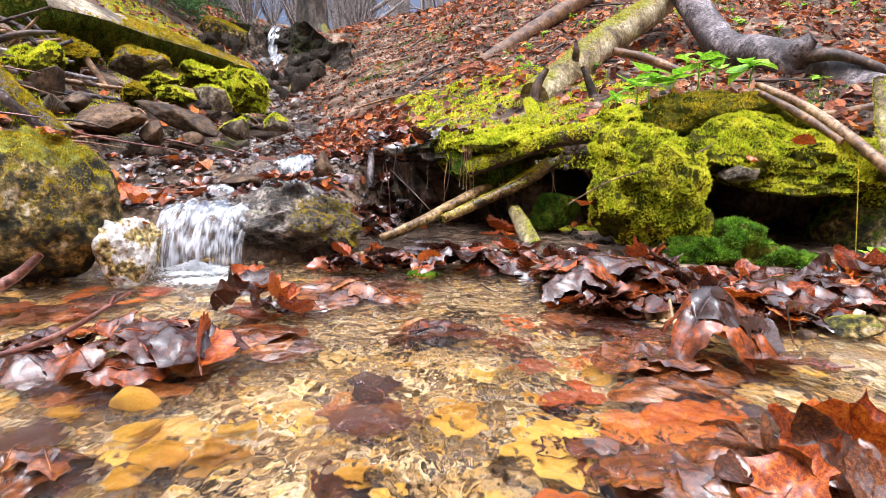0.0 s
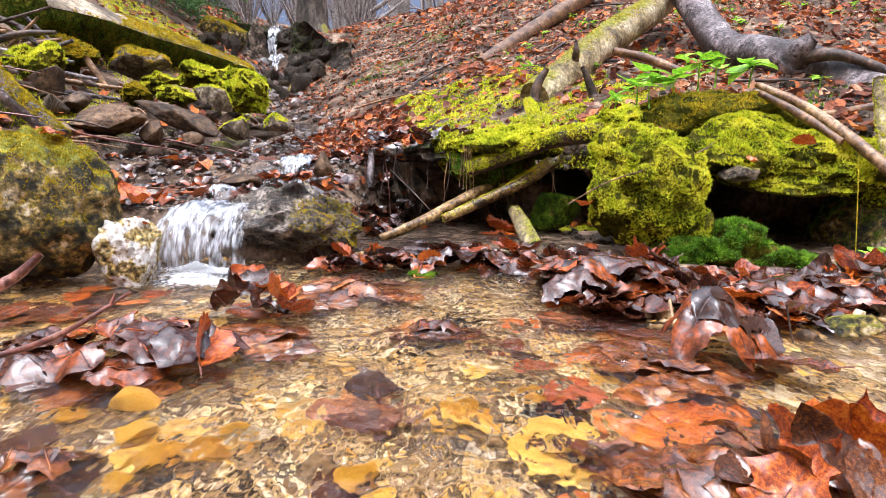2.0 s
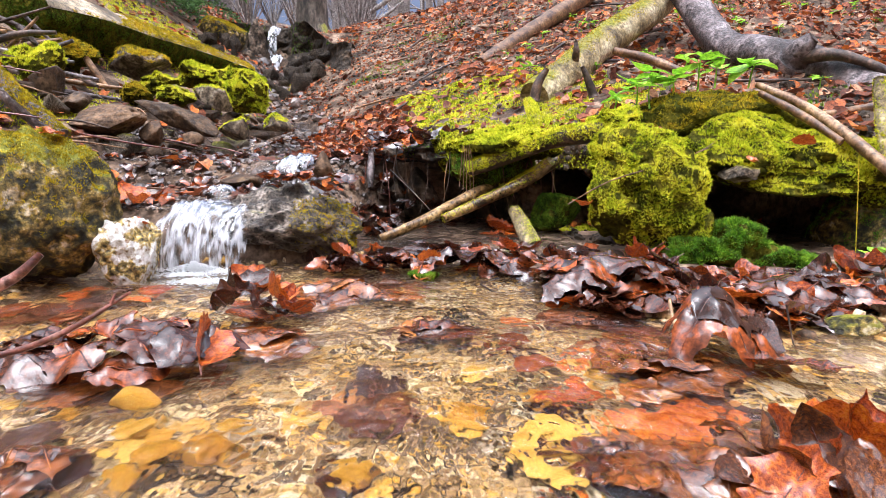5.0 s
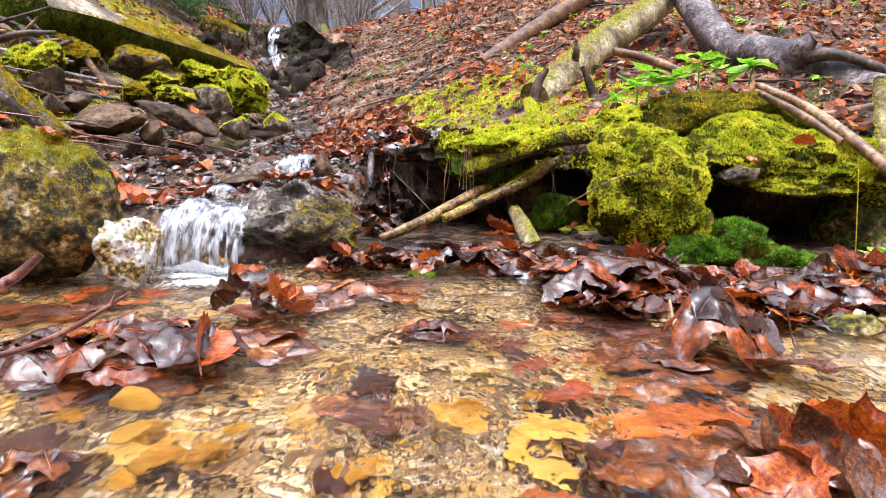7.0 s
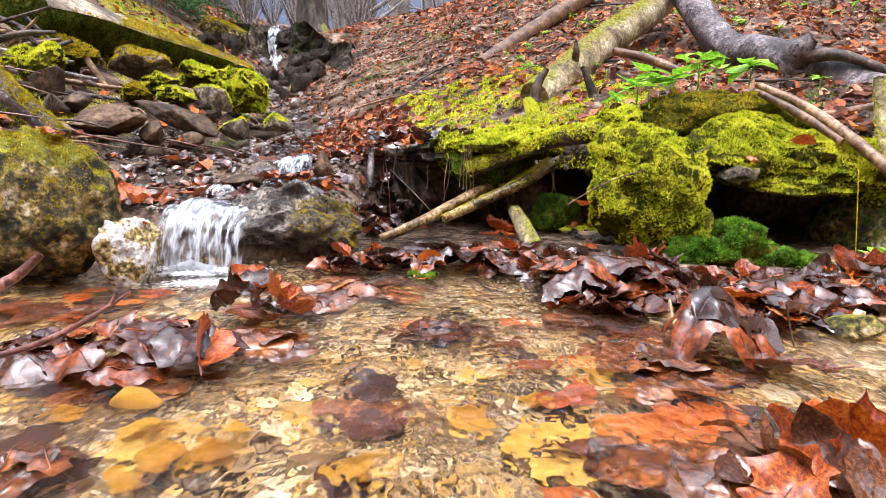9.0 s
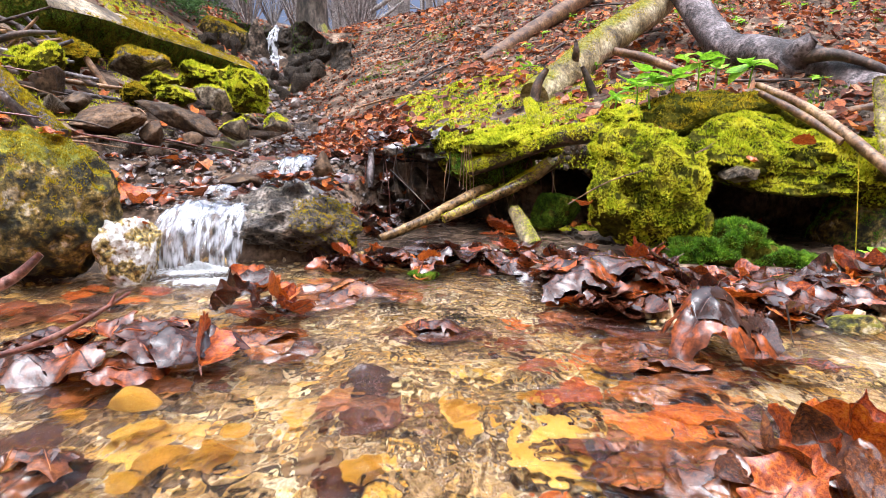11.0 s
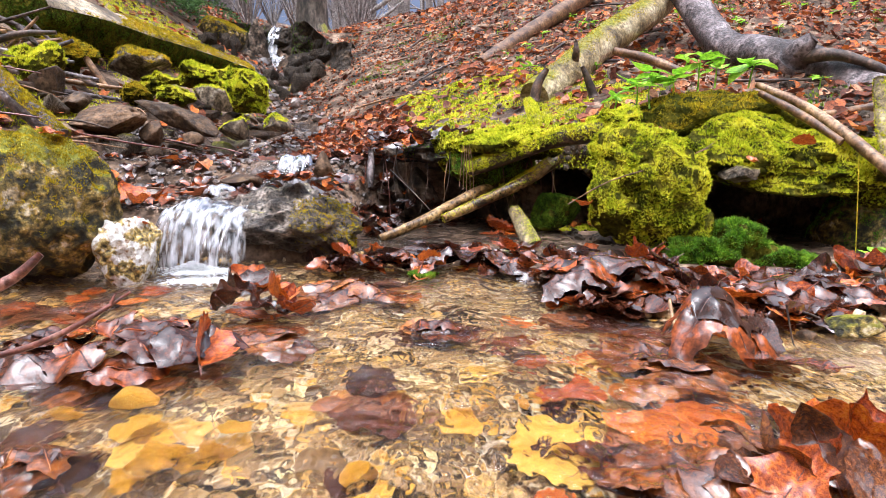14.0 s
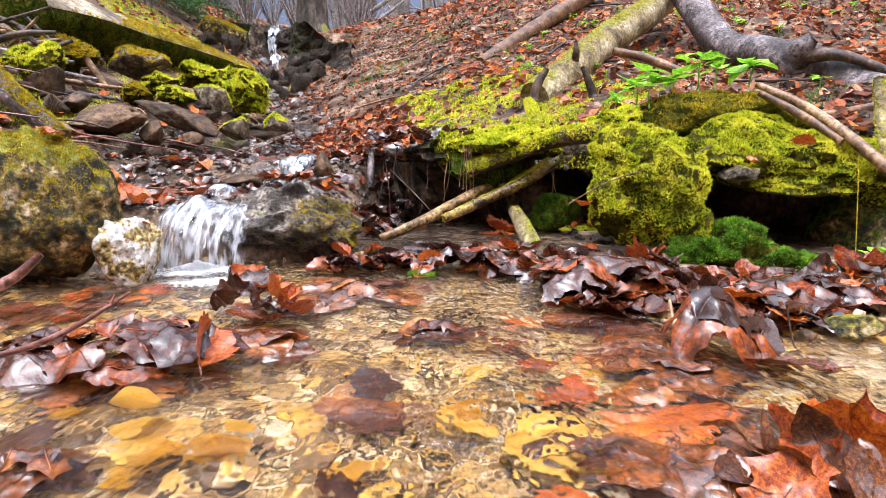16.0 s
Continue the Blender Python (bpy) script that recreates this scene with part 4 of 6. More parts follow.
wood("twig", [(*(0.247, 1.25, 0.126), 0.0012), (*(0.327, 1.24, 0.173), 0.0014), (*(0.456, 1.3, 0.204), 0.0014), (*(0.582, 1.38, 0.238), 0.001)], M_STICK, "thin dry stalk lying across the moss", "twig", seed=26, n=20, seg=5)
wood("grass_stalk", [(*(0.813, 1.25, 0.228), 0.0008), (*(0.801, 1.22, 0.131), 0.001), (*(0.796, 1.2, 0.018), 0.0012)], M_OLIVE, "single pale green grass stalk hanging down", "grass", seed=27, n=16, seg=5)


wood("branch", [(*(0.97, 1.45, 0.386), 0.012), (*(0.955, 1.4, 0.286), 0.014), (*(0.949, 1.35, 0.179), 0.015)], M_MOSSBARK, "upright mossy branch at the edge of the bank", seed=29, moss=900, moss_up=-0.8)
wood("twig", [(0.064, 1.06, 0.008, 0.0016), (0.1, 1.05, -0.008, 0.00144), (0.156, 1.04, -0.0, 0.0008)], M_DARKWOOD, "thin dark twig by the matted leaves", "twig", n=14, seg=6, seed=60)
wood("twig", [(0.436, 0.78, 0.045, 0.0013), (0.44, 0.77, 0.01, 0.00117), (0.447, 0.76, -0.029, 0.00065)], M_DARKWOOD, "thin dark twig hanging into the water", "twig", n=14, seg=6, seed=61)
wood("twig", [(0.465, 0.86, 0.01, 0.0022), (0.498, 0.85, 0.016, 0.00198), (0.533, 0.84, 0.003, 0.0011)], M_DARKWOOD, "thin dark twig on the wet leaves", "twig", n=14, seg=6, seed=62)
wood("twig", [(0.309, 0.84, 0.037, 0.0026), (0.303, 0.8, 0.013, 0.00234), (0.306, 0.76, -0.007, 0.0013)], M_STICK, "thin pale twig in front of the leaf heap", "twig", n=14, seg=6, seed=63)
wood("twig", [(-0.138, 1.66, 0.177, 0.0018), (-0.063, 1.6, 0.109, 0.00162), (0.022, 1.55, 0.022, 0.0009)], M_DARKWOOD, "thin root hanging across the undercut", "twig", n=14, seg=6, seed=64)
wood("twig", [(0.473, 1.3, 0.204, 0.0014), (0.575, 1.4, 0.235, 0.00126), (0.618, 1.45, 0.252, 0.0007)], M_STICK, "dry stalk end lying on moss", "twig", n=14, seg=6, seed=65)
wood("twig", [(-1.463, 2.12, 0.563, 0.013), (-1.357, 2.13, 0.591, 0.0117), (-1.259, 2.15, 0.598, 0.0065)], M_DARKWOOD, "dead stick in a tangle on the bank", "twig", n=14, seg=6, seed=66, group="sticks on the bank")
wood("twig", [(-1.466, 2.14, 0.504, 0.008), (-1.4, 2.15, 0.568, 0.007200000000000001), (-1.325, 2.17, 0.65, 0.004)], M_STICK, "dead stick in a tangle on the bank", "twig", n=14, seg=6, seed=67, group="sticks on the bank")
wood("twig", [(-1.392, 2.16, 0.622, 0.01), (-1.348, 2.17, 0.571, 0.009000000000000001), (-1.331, 2.19, 0.537, 0.005)], M_BARK, "dead stick in a tangle on the bank", "twig", n=14, seg=6, seed=68, group="sticks on the bank")
wood("twig", [(-1.498, 2.18, 0.626, 0.006), (-1.408, 2.19, 0.654, 0.0054), (-1.304, 2.21, 0.69, 0.003)], M_DARKWOOD, "dead stick in a tangle on the bank", "twig", n=14, seg=6, seed=69, group="sticks on the bank")
wood("twig", [(-1.475, 2.2, 0.539, 0.013), (-1.393, 2.21, 0.567, 0.0117), (-1.289, 2.23, 0.589, 0.0065)], M_STICK, "dead stick in a tangle on the bank", "twig", n=14, seg=6, seed=70, group="sticks on the bank")
wood("twig", [(-1.399, 2.22, 0.66, 0.008), (-1.362, 2.23, 0.616, 0.007200000000000001), (-1.322, 2.25, 0.573, 0.004)], M_BARK, "dead stick in a tangle on the bank", "twig", n=14, seg=6, seed=71, group="sticks on the bank")
wood("twig", [(-1.534, 2.24, 0.673, 0.01), (-1.468, 2.25, 0.647, 0.009000000000000001), (-1.388, 2.27, 0.61, 0.005)], M_DARKWOOD, "dead stick in a tangle on the bank", "twig", n=14, seg=6, seed=72, group="sticks on the bank")
wood("twig", [(-1.491, 2.2600000000000002, 0.499, 0.006), (-1.477, 2.27, 0.548, 0.0054), (-1.437, 2.29, 0.635, 0.003)], M_STICK, "dead stick in a tangle on the bank", "twig", n=14, seg=6, seed=73, group="sticks on the bank")
wood("twig", [(-1.458, 2.2800000000000002, 0.568, 0.013), (-1.386, 2.29, 0.564, 0.0117), (-1.296, 2.31, 0.597, 0.0065)], M_BARK, "dead stick in a tangle on the bank", "twig", n=14, seg=6, seed=74, group="sticks on the bank")
for k in range(5):
    x, y, z = (0.058, 1.56, 0.239)
    wood("root_strand", [(x + 0.004 * k - 0.01, y, z, 0.001), (x + 0.007 * k - 0.014, y - 0.006, z - 0.05, 0.001), (x + 0.009 * k - 0.018, y - 0.004, z - 0.1 - 0.008 * k, 0.0008)], M_STICK, "dry brown root strand hanging over the undercut", "root", n=8, seg=5, seed=30 + k, group="hanging rootlets")
rock_thing("stone", (-0.034, 1.17, -0.005), (0.035, 0.025, 0.02), 140, M_TURF, "small stone with dark green moss among wet leaves", moss=1500, moss_mat=M_DEEPMOSS, moss_size=0.009, moss_up=-0.5)

# ---- water ----
WATER_PARTS = []
wx, wy = np.arange(-1.1, 1.1, 0.0115), np.arange(-0.4, 3.55, 0.0115)
WX, WY = np.meshgrid(wx, wy)
p = np.stack([WX, WY, np.zeros_like(WX)], -1).reshape(-1, 3)
rip = 0.0075 * fbm(p * [11, 7, 1], 2, 31) + 0.0032 * value_noise(p * [30, 19, 1], 32)
p[:, 2] = rip
idx = np.arange(WX.size).reshape(WX.shape)
quads = np.stack([idx[:-1, :-1], idx[:-1, 1:], idx[1:, 1:], idx[1:, :-1]], -1).reshape(-1, 4)
brook = thing("water", (p, quads), M_WATER, "clear shallow rippling brook water over stones and leaves", "water", kind="structure")
brook.visible_shadow = False


def drum(name, x0, x1, y, z, r, material, parent, seed, wave=0.012, nx=24, nt=160):
    """A strand of falling water: a lumpy roll of water turning over its ledge, half sunk in the rock."""
    rng = np.random.default_rng(seed)
    u, a = np.linspace(0, 1, nx), np.linspace(0, 2 * np.pi, nt, endpoint=False)
    U, T = np.meshgrid(u, a)
    q = np.stack([U * (x1 - x0) * 60, np.cos(T) * r * 18, np.sin(T) * r * 18], -1).reshape(-1, 3)
    rr = r + wave * fbm(q + seed, 3, seed).reshape(U.shape) - 0.015 * np.abs(2 * U - 1) ** 3
    X = (U - 0.5) * (x1 - x0) * (1 + 0.12 * np.sin(T * 3 + seed))
    v = np.stack([X, rr * np.cos(T), rr * np.sin(T)], -1).reshape(-1, 3)
    f = [[i * nx + j, i * nx + j + 1, ((i + 1) % nt) * nx + j + 1, ((i + 1) % nt) * nx + j] for i in range(nt) for j in range(nx - 1)]
    ob = part(name, (v, f), material, parent)
    lay = ob.data.uv_layers.new(name="flow")
    uv = []
    for i in range(nt):
        for j in range(nx - 1):
            t0, t1 = i * 2 * np.pi * r / nt, (i + 1) * 2 * np.pi * r / nt
            xa, xb = u[j] * (x1 - x0) + seed, u[j + 1] * (x1 - x0) + seed
            uv += [xa, t0, xb, t0, xb, t1, xa, t1]
    lay.data.foreach_set("uv", uv)
    WATER_PARTS.append((ob, (x0 + x1) / 2, y, z, 0.75 / r * rng.uniform(0.85, 1.15), rng.uniform(0, 6)))
    return ob


fall = base("waterfall", pose(0, 0, 0), "small white cascade pouring over a stone ledge", "waterfall")
for k, (x0, x1, y, r) in enumerate([(-0.585, -0.53, 1.345, 0.118), (-0.55, -0.49, 1.34, 0.128), (-0.505, -0.445, 1.345, 0.124), (-0.46, -0.4, 1.35, 0.117)]):
    drum("strand", x0, x1, y, 0.0, r, M_FALL, fall, 5 + k)
little = base("waterfall", pose(0, 0, 0), "little cascade over a dark stone higher up the brook", "waterfall")
drum("strand", -0.455, -0.395, 1.79, 0.118, 0.092, M_THINFALL, little, 15, 0.01)
drum("strand", -0.59, -0.51, 1.56, 0.1, 0.045, M_THINFALL, little, 17, 0.005)
drum("strand", -0.415, -0.36, 1.79, 0.118, 0.096, M_THINFALL, little, 16, 0.01)
upper = base("waterfall", pose(0, 0, 0), "thin white waterfall dropping in two steps from a dark rock step", "waterfall")
drum("strand", -1.46, -1.37, 5.66, 0.955, 0.25, M_FARFALL, upper, 25, 0.03)
drum("strand", -1.46, -1.32, 5.46, 0.70, 0.25, M_FARFALL, upper, 26, 0.03)


def motions():
    """The brook slides down its bed, and the falling water turns over its ledges."""
    walk(brook, [(0.0, pose(0, 0, 0)), (16.0, pose(0.15, -2.1, 0))])
    for ob, at, k in FOAM:
        g = np.random.default_rng(k)
        w = g.uniform(4, 7)
        walk(ob, [(float(t), pose(at[0] + 0.006 * math.sin(w * t + k), at[1] + 0.005 * math.cos(0.8 * w * t), at[2] + 0.002 * math.sin(1.7 * w * t), 0, 0, 9 * math.sin(0.5 * w * t))) for t in np.linspace(0, 16, 97)])
    for ob, x, y, z, speed, start in WATER_PARTS:
        turn = np.linspace(0, 16, int(16 * speed / 1.25) + 1)
        walk(ob, [(float(t), Matrix.Translation((x, y, z)) @ Matrix.Rotation(start + speed * float(t), 4, "X")) for t in turn])


# ---- gravel and pebbles ----
def pebble_mix(points, normals, sizes, seed, sub=1, sink=0.25):
    """Rounded pebbles of a few shapes, joined."""
    rng = np.random.default_rng(seed)
    kinds = [stone((1, rng.uniform(0.65, 0.95), rng.uniform(0.4, 0.7)), seed * 10 + k, sub, lumps=0.2, facets=4) for k in range(5)]
    pick = rng.integers(0, 5, len(points))
    out = []
    for k in range(5):
        s = pick == k
        out.append(spread(kinds[k], poses(points[s] + normals[s] * sizes[s, None] * sink, normals[s], sizes[s], rng, 0.25)))
    n, vs, fs = 0, [], []
    for v, f in out:
        vs.append(v)
        fs.append(f + n)
        n += len(v)
    return np.concatenate(vs), np.concatenate(fs)


rng = np.random.default_rng(77)
p, n = ground_points(800, 21, -1.1, 1.1, -3.0, 0.3, lambda x, y, r: ground_height(x, y) < 0.004)
thing("bed_gravel", pebble_mix(p, n, np.exp(rng.normal(-4.0, 0.4, len(p))), 3), M_GRIT, "tan and grey stones of the bed downstream", "gravel", kind="stuff")
p, n = ground_points(22000, 1, -1.0, 1.1, 0.3, 1.36, lambda x, y, r: (ground_height(x, y) < 0.004) & (r.random(len(x)) < np.clip(1.2 - 0.55 * y, 0.3, 1)))
thing("bed_gravel", pebble_mix(p, n, np.exp(rng.normal(-4.75, 0.4, len(p))), 2), M_GRIT, "yellow, tan and grey gravel under the clear water", "gravel", kind="stuff")
p, n = ground_points(9000, 3, -1.15, -0.2, 1.36, 3.1, lambda x, y, r: (np.abs(x - np.interp(y, [1.3, 1.8, 2.3, 3.1], [-0.5, -0.6, -0.66, -0.68])) < np.interp(y, [1.3, 1.8, 2.4, 3.1], [0.22, 0.42, 0.34, 0.15])))
thing("wet_gravel", pebble_mix(p, n, np.exp(rng.normal(-5.1, 0.4, len(p))), 4), M_GREYGRIT, "wet grey gravel of the upper stream bed", "gravel", kind="stuff", flat=True)
p, n = ground_points(1500, 23, -1.7, -0.4, 2.9, 5.3, lambda x, y, r: np.abs(x - np.interp(y, [2.9, 3.6, 4.3, 5.2], [-0.68, -0.86, -1.12, -1.4])) < 0.17 * r.random(len(x)) + 0.03)
thing("gully_rubble", pebble_mix(p, n, np.exp(rng.normal(-4.0, 0.55, len(p))), 7), M_GREYGRIT, "dark wet rubble in the gully below the upper fall", "gravel", kind="stuff", flat=True)
p, n = ground_points(3600, 5, -1.1, 0.5, 2.5, 5.4, lambda x, y, r: (right_hill(x, y) > bed(y) - 0.1) & (r.random(len(x)) < 0.8))
thing("soil_clods", pebble_mix(p, n, np.exp(rng.normal(-5.0, 0.5, len(p))), 6), M_SOIL, "crumbly clods of brown soil on the bare slope", "soil", kind="stuff")

# Rubble over the undercut face; its dark colour adds to the shade there.
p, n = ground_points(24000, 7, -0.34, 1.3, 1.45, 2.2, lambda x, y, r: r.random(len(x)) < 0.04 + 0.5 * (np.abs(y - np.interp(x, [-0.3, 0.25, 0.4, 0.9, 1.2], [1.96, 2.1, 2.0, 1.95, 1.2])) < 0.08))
thing("wet_rubble", pebble_mix(p, n, np.exp(rng.normal(-4.8, 0.5, len(p))), 8), M_CLIFF, "wet earth and stones in the undercut bank, darkened for its shade", "soil", kind="stuff", flat=True)

SHARED = [stone((1, 0.8, 0.55), 300 + k, 3, lumps=0.25, facets=9) for k in range(6)]
SHARED_MESH = []
for k, s in enumerate(SHARED):
    ob = thing("pebble", s, M_PEBBLE, "rounded pebble lying in the shallow water", "pebble", "pebbles in the brook", at=pose(-0.3 + 0.12 * k, 0.62 + 0.03 * k, -0.045) @ Matrix.Scale(0.018, 4))
    SHARED_MESH.append(ob.data)


def shared(name, data, at, size, label, category, group, material=None, squash=1.0):
    ob = new(name, data)
    ob.matrix_basis = at @ Matrix.Diagonal((size, size, size * squash, 1))
    return tagged(ob, label, category, group)


p, n = ground_points(330, 8, -0.75, 0.8, 0.36, 1.2, lambda x, y, r: ground_height(x, y) < -0.02)
for k, q in enumerate(p[:240]):
    shared("pebble", SHARED_MESH[k % 6], pose(*q, rng.uniform(-15, 15), rng.uniform(-15, 15), rng.uniform(0, 360)), rng.uniform(0.011, 0.03), "rounded pebble lying in the shallow water", "pebble", "pebbles in the brook")
RUBBLE_MESH = []
for k in range(8):
    v, f = stone((1, 0.75, 0.55), 340 + k, 3, lumps=0.25, facets=14, hard=0.96, grain=0.09)
    me = bpy.data.meshes.new("stone")
    me.from_pydata(v.tolist(), [], f.tolist())
    me.polygons.foreach_set("use_smooth", [True] * len(me.polygons))
    me.materials.append((M_BROWN, M_ROCK, M_WET)[k % 3])
    RUBBLE_MESH.append(me)
p, n = ground_points(150, 9, -1.5, -0.6, 1.75, 3.3, lambda x, y, r: (left_hill(x, y) > bed(y) - 0.06) & (x > -1.35 + 0.05 * y))
for k, q in enumerate(p[:95]):
    s = float(np.exp(rng.normal(-3.45, 0.35)))
    shared("stone", RUBBLE_MESH[k % 8], pose(q[0], q[1], q[2] + s * 0.3, rng.uniform(-30, 30), rng.uniform(-30, 30), rng.uniform(0, 360)), s, "broken stone in the rubble of the bank", "stone", "rubble of the left bank")
OCHRE = []
for me in SHARED_MESH:
    me = me.copy()
    me.materials[0] = M_OCHRE
    OCHRE.append(me)
for at, s, k in [((-0.298, 0.58, 0), 0.027, 0), ((-0.189, 0.549, -0.03), 0.018, 3), ((-0.283, 0.544, -0.03), 0.026, 2), ((-0.245, 0.499, -0.03), 0.028, 5), ((-0.199, 0.513, -0.03), 0.026, 1), ((-0.369, 0.582, -0.035), 0.02, 0), ((-0.254, 0.464, -0.03), 0.022, 4), ((-0.071, 0.472, -0.03), 0.024, 2), ((0.02, 0.595, -0.035), 0.022, 5), ((0.104, 0.621, -0.035), 0.025, 3)]:
    ob = shared("pebble", OCHRE[k], pose(*at, 5, 8, 40 * k), s, "smooth ochre yellow stone in the shallow water", "pebble", "pebbles in the brook")

rock_thing("stone", (0.545, 0.81, 0.004), (0.038, 0.03, 0.024), 150, M_BOULDER, "yellowish lichen-grown stone at the water's edge", grain=0.12)
rock_thing("stone", (0.478, 0.8, -0.004), (0.018, 0.015, 0.011), 151, M_BROWN, "small brown stone at the water's edge", sub=3)

# ---- leaf litter on the slopes ----
def litter(points, normals, seed, size=(0.032, 0.06), tilt=0.35):
    rng = np.random.default_rng(seed)
    kinds = [leaf(1, rng.uniform(0.5, 0.68), seed * 9 + k, 4, 1, rng.uniform(0.1, 0.6), rng.uniform(0.2, 0.9), 0.12) for k in range(8)]
    pick = rng.integers(0, 8, len(points))
    n, vs, fs = 0, [], []
    for k in range(8):
        s = pick == k
        v, f = spread(kinds[k], poses(points[s] + normals[s] * 0.008, normals[s], rng.uniform(*size, s.sum()), rng, tilt))
        vs.append(v)
        fs.append(f + n)
        n += len(v)
    return np.concatenate(vs), np.concatenate(fs)


def crumbs(points, normals, seed, size):
    g = np.random.default_rng(seed)
    return spread(leaf(1, 0.7, seed, 2, 1, 0.4, 0.8, 0.2), poses(points + normals * 0.004, normals, g.uniform(*size, len(points)), g, 0.5))


p, n = ground_points(12000, 19, -1.0, 2.8, 1.8, 5.6, lambda x, y, r: right_hill(x, y) > bed(y) + 0.02)
thing("leaf_crumbs", crumbs(p, n, 9, (0.012, 0.03)), M_LITTER, "broken bits of dead leaves over the soil", "leaf litter", kind="stuff")


def hill_cover(x, y, r):
    bare = smooth(0.62, 0.36, np.hypot((x + 0.36 + 0.12 * (y - 3.6)) / 0.85, (y - 4.0) / 2.8)) * 0.93
    mossy = smooth(0.45, 0.25, np.hypot((x - 0.1) / 0.7, (y - 2.3) / 1.1)) * 0.85
    patch = 0.5 + 0.5 * fbm(np.c_[x * 2.5, y * 2.5, 0 * x], 3, 41)
    return (right_hill(x, y) > bed(y) + 0.02) & (r.random(len(x)) < np.clip(0.15 + 0.9 * patch, 0, 1) * (1 - bare) * (1 - mossy))


p, n = ground_points(15000, 11, -1.1, 3.6, 1.75, 7.2, hill_cover)
thing("leaf_litter", litter(p, n, 3), M_LITTER, "rust brown and orange beech leaves strewn over the slope", "leaf litter", kind="stuff")
p, n = ground_points(2600, 12, -0.62, 0.12, 1.86, 2.95, lambda x, y, r: (x > -0.5 - 0.12 * (y - 2.2)) & (x < 0.05 - 0.33 * (y - 2.1)) & (r.random(len(x)) < 0.6))
thing("leaf_drift", litter(p, n, 5, (0.03, 0.05), 0.5), M_LITTER, "drift of damp orange leaves at the foot of the slope", "leaf litter", kind="stuff")
p, n = ground_points(3500, 13, -3.0, -0.75, 1.3, 6.0, lambda x, y, r: (left_hill(x, y) > bed(y)) & (r.random(len(x)) < 0.45 + 0.5 * fbm(np.c_[x * 3, y * 3, 0 * x], 2, 8)))
thing("leaf_litter", litter(p, n, 6), M_LITTER, "brown fallen leaves among the mossy rubble", "leaf litter", kind="stuff")
p, n = ground_points(2600, 22, -4, 4, -3.5, 1.9, lambda x, y, r: ground_height(x, y) > 0.05)
thing("leaf_litter", litter(p, n, 11, (0.05, 0.08)), M_LITTER, "brown leaves over the banks downstream", "leaf litter", kind="stuff")
p, n = ground_points(2600, 14, -8, 9, -6, 16, lambda x, y, r: (np.hypot(x, y) > 1.5) & ((y > 6.5) | (y < 0.2) | (np.abs(x) > 2.6)) & (ground_height(x, y) > 0.05))
thing("leaf_litter", litter(p, n, 7, (0.07, 0.12)), M_LITTER, "brown leaves over the farther forest floor", "leaf litter", kind="stuff")

p, n = ground_points(700, 20, -0.98, -0.22, 1.4, 2.7, lambda x, y, r: ground_height(x, y) < bed(y) + 0.12)
thing("leaf_crumbs", litter(p, n, 10, (0.02, 0.045), 0.3), M_WETPILE, "wet torn leaves stuck to the gravel", "leaf litter", kind="stuff")
p, n = ground_points(500, 24, -1.6, -0.4, 2.9, 5.3, lambda x, y, r: np.abs(x - np.interp(y, [2.9, 3.6, 4.3, 5.2], [-0.68, -0.86, -1.12, -1.4])) < 0.25)
thing("leaf_crumbs", litter(p, n, 12, (0.025, 0.05), 0.3), M_WETPILE, "wet leaves caught in the gully", "leaf litter", kind="stuff")
p, n = ground_points(2200, 18, -2.6, -0.7, 5.6, 8.5)
thing("leaf_litter", litter(p, n, 8), M_LITTER, "brown leaves on the shelf above the upper fall", "leaf litter", kind="stuff")

# moss and small herbs growing on the right slope
def moss_band(x, y, r):
    d = np.hypot((x - 0.14 + 0.25 * (y - 2.4)) / 0.5, (y - 2.3) / 0.95) + 0.45 * fbm(np.c_[x * 5, y * 5, 0 * x], 3, 51)
    return (d < 0.76) & (fbm(np.c_[x * 16, y * 16, 0 * x], 2, 53) > -0.3) & (right_hill(x, y) > bed(y) + 0.03)


p, n = ground_points(150000, 15, -0.5, 0.8, 1.7, 3.3, moss_band)
thing("moss_bank", moss_on(p, n, 0.0115, 5, 3), M_MOSS, "sheet of yellow green moss on the slope above the undercut", "moss", kind="stuff")
p, n = ground_points(40000, 16, -1.0, 2.5, 1.8, 6.0, lambda x, y, r: (fbm(np.c_[x * 4, y * 4, 0 * x], 3, 61) > 0.36) & (right_hill(x, y) > bed(y) + 0.05))
thing("moss_patches", moss_on(p, n, 0.014, 6, 4), M_DEEPMOSS, "small tufts of green herbs between the fallen leaves", "herbs", kind="stuff")
p, n = ground_points(42000, 17, -2.4, -0.8, 1.6, 4.6, lambda x, y, r: (fbm(np.c_[x * 4, y * 4, 0 * x], 3, 62) > -0.08) & (left_hill(x, y) > bed(y) + 0.05))
thing("moss_patches", moss_on(p, n, 0.014, 7, 3), M_MOSS, "patches of yellow moss over the rubble of the bank", "moss", kind="stuff")

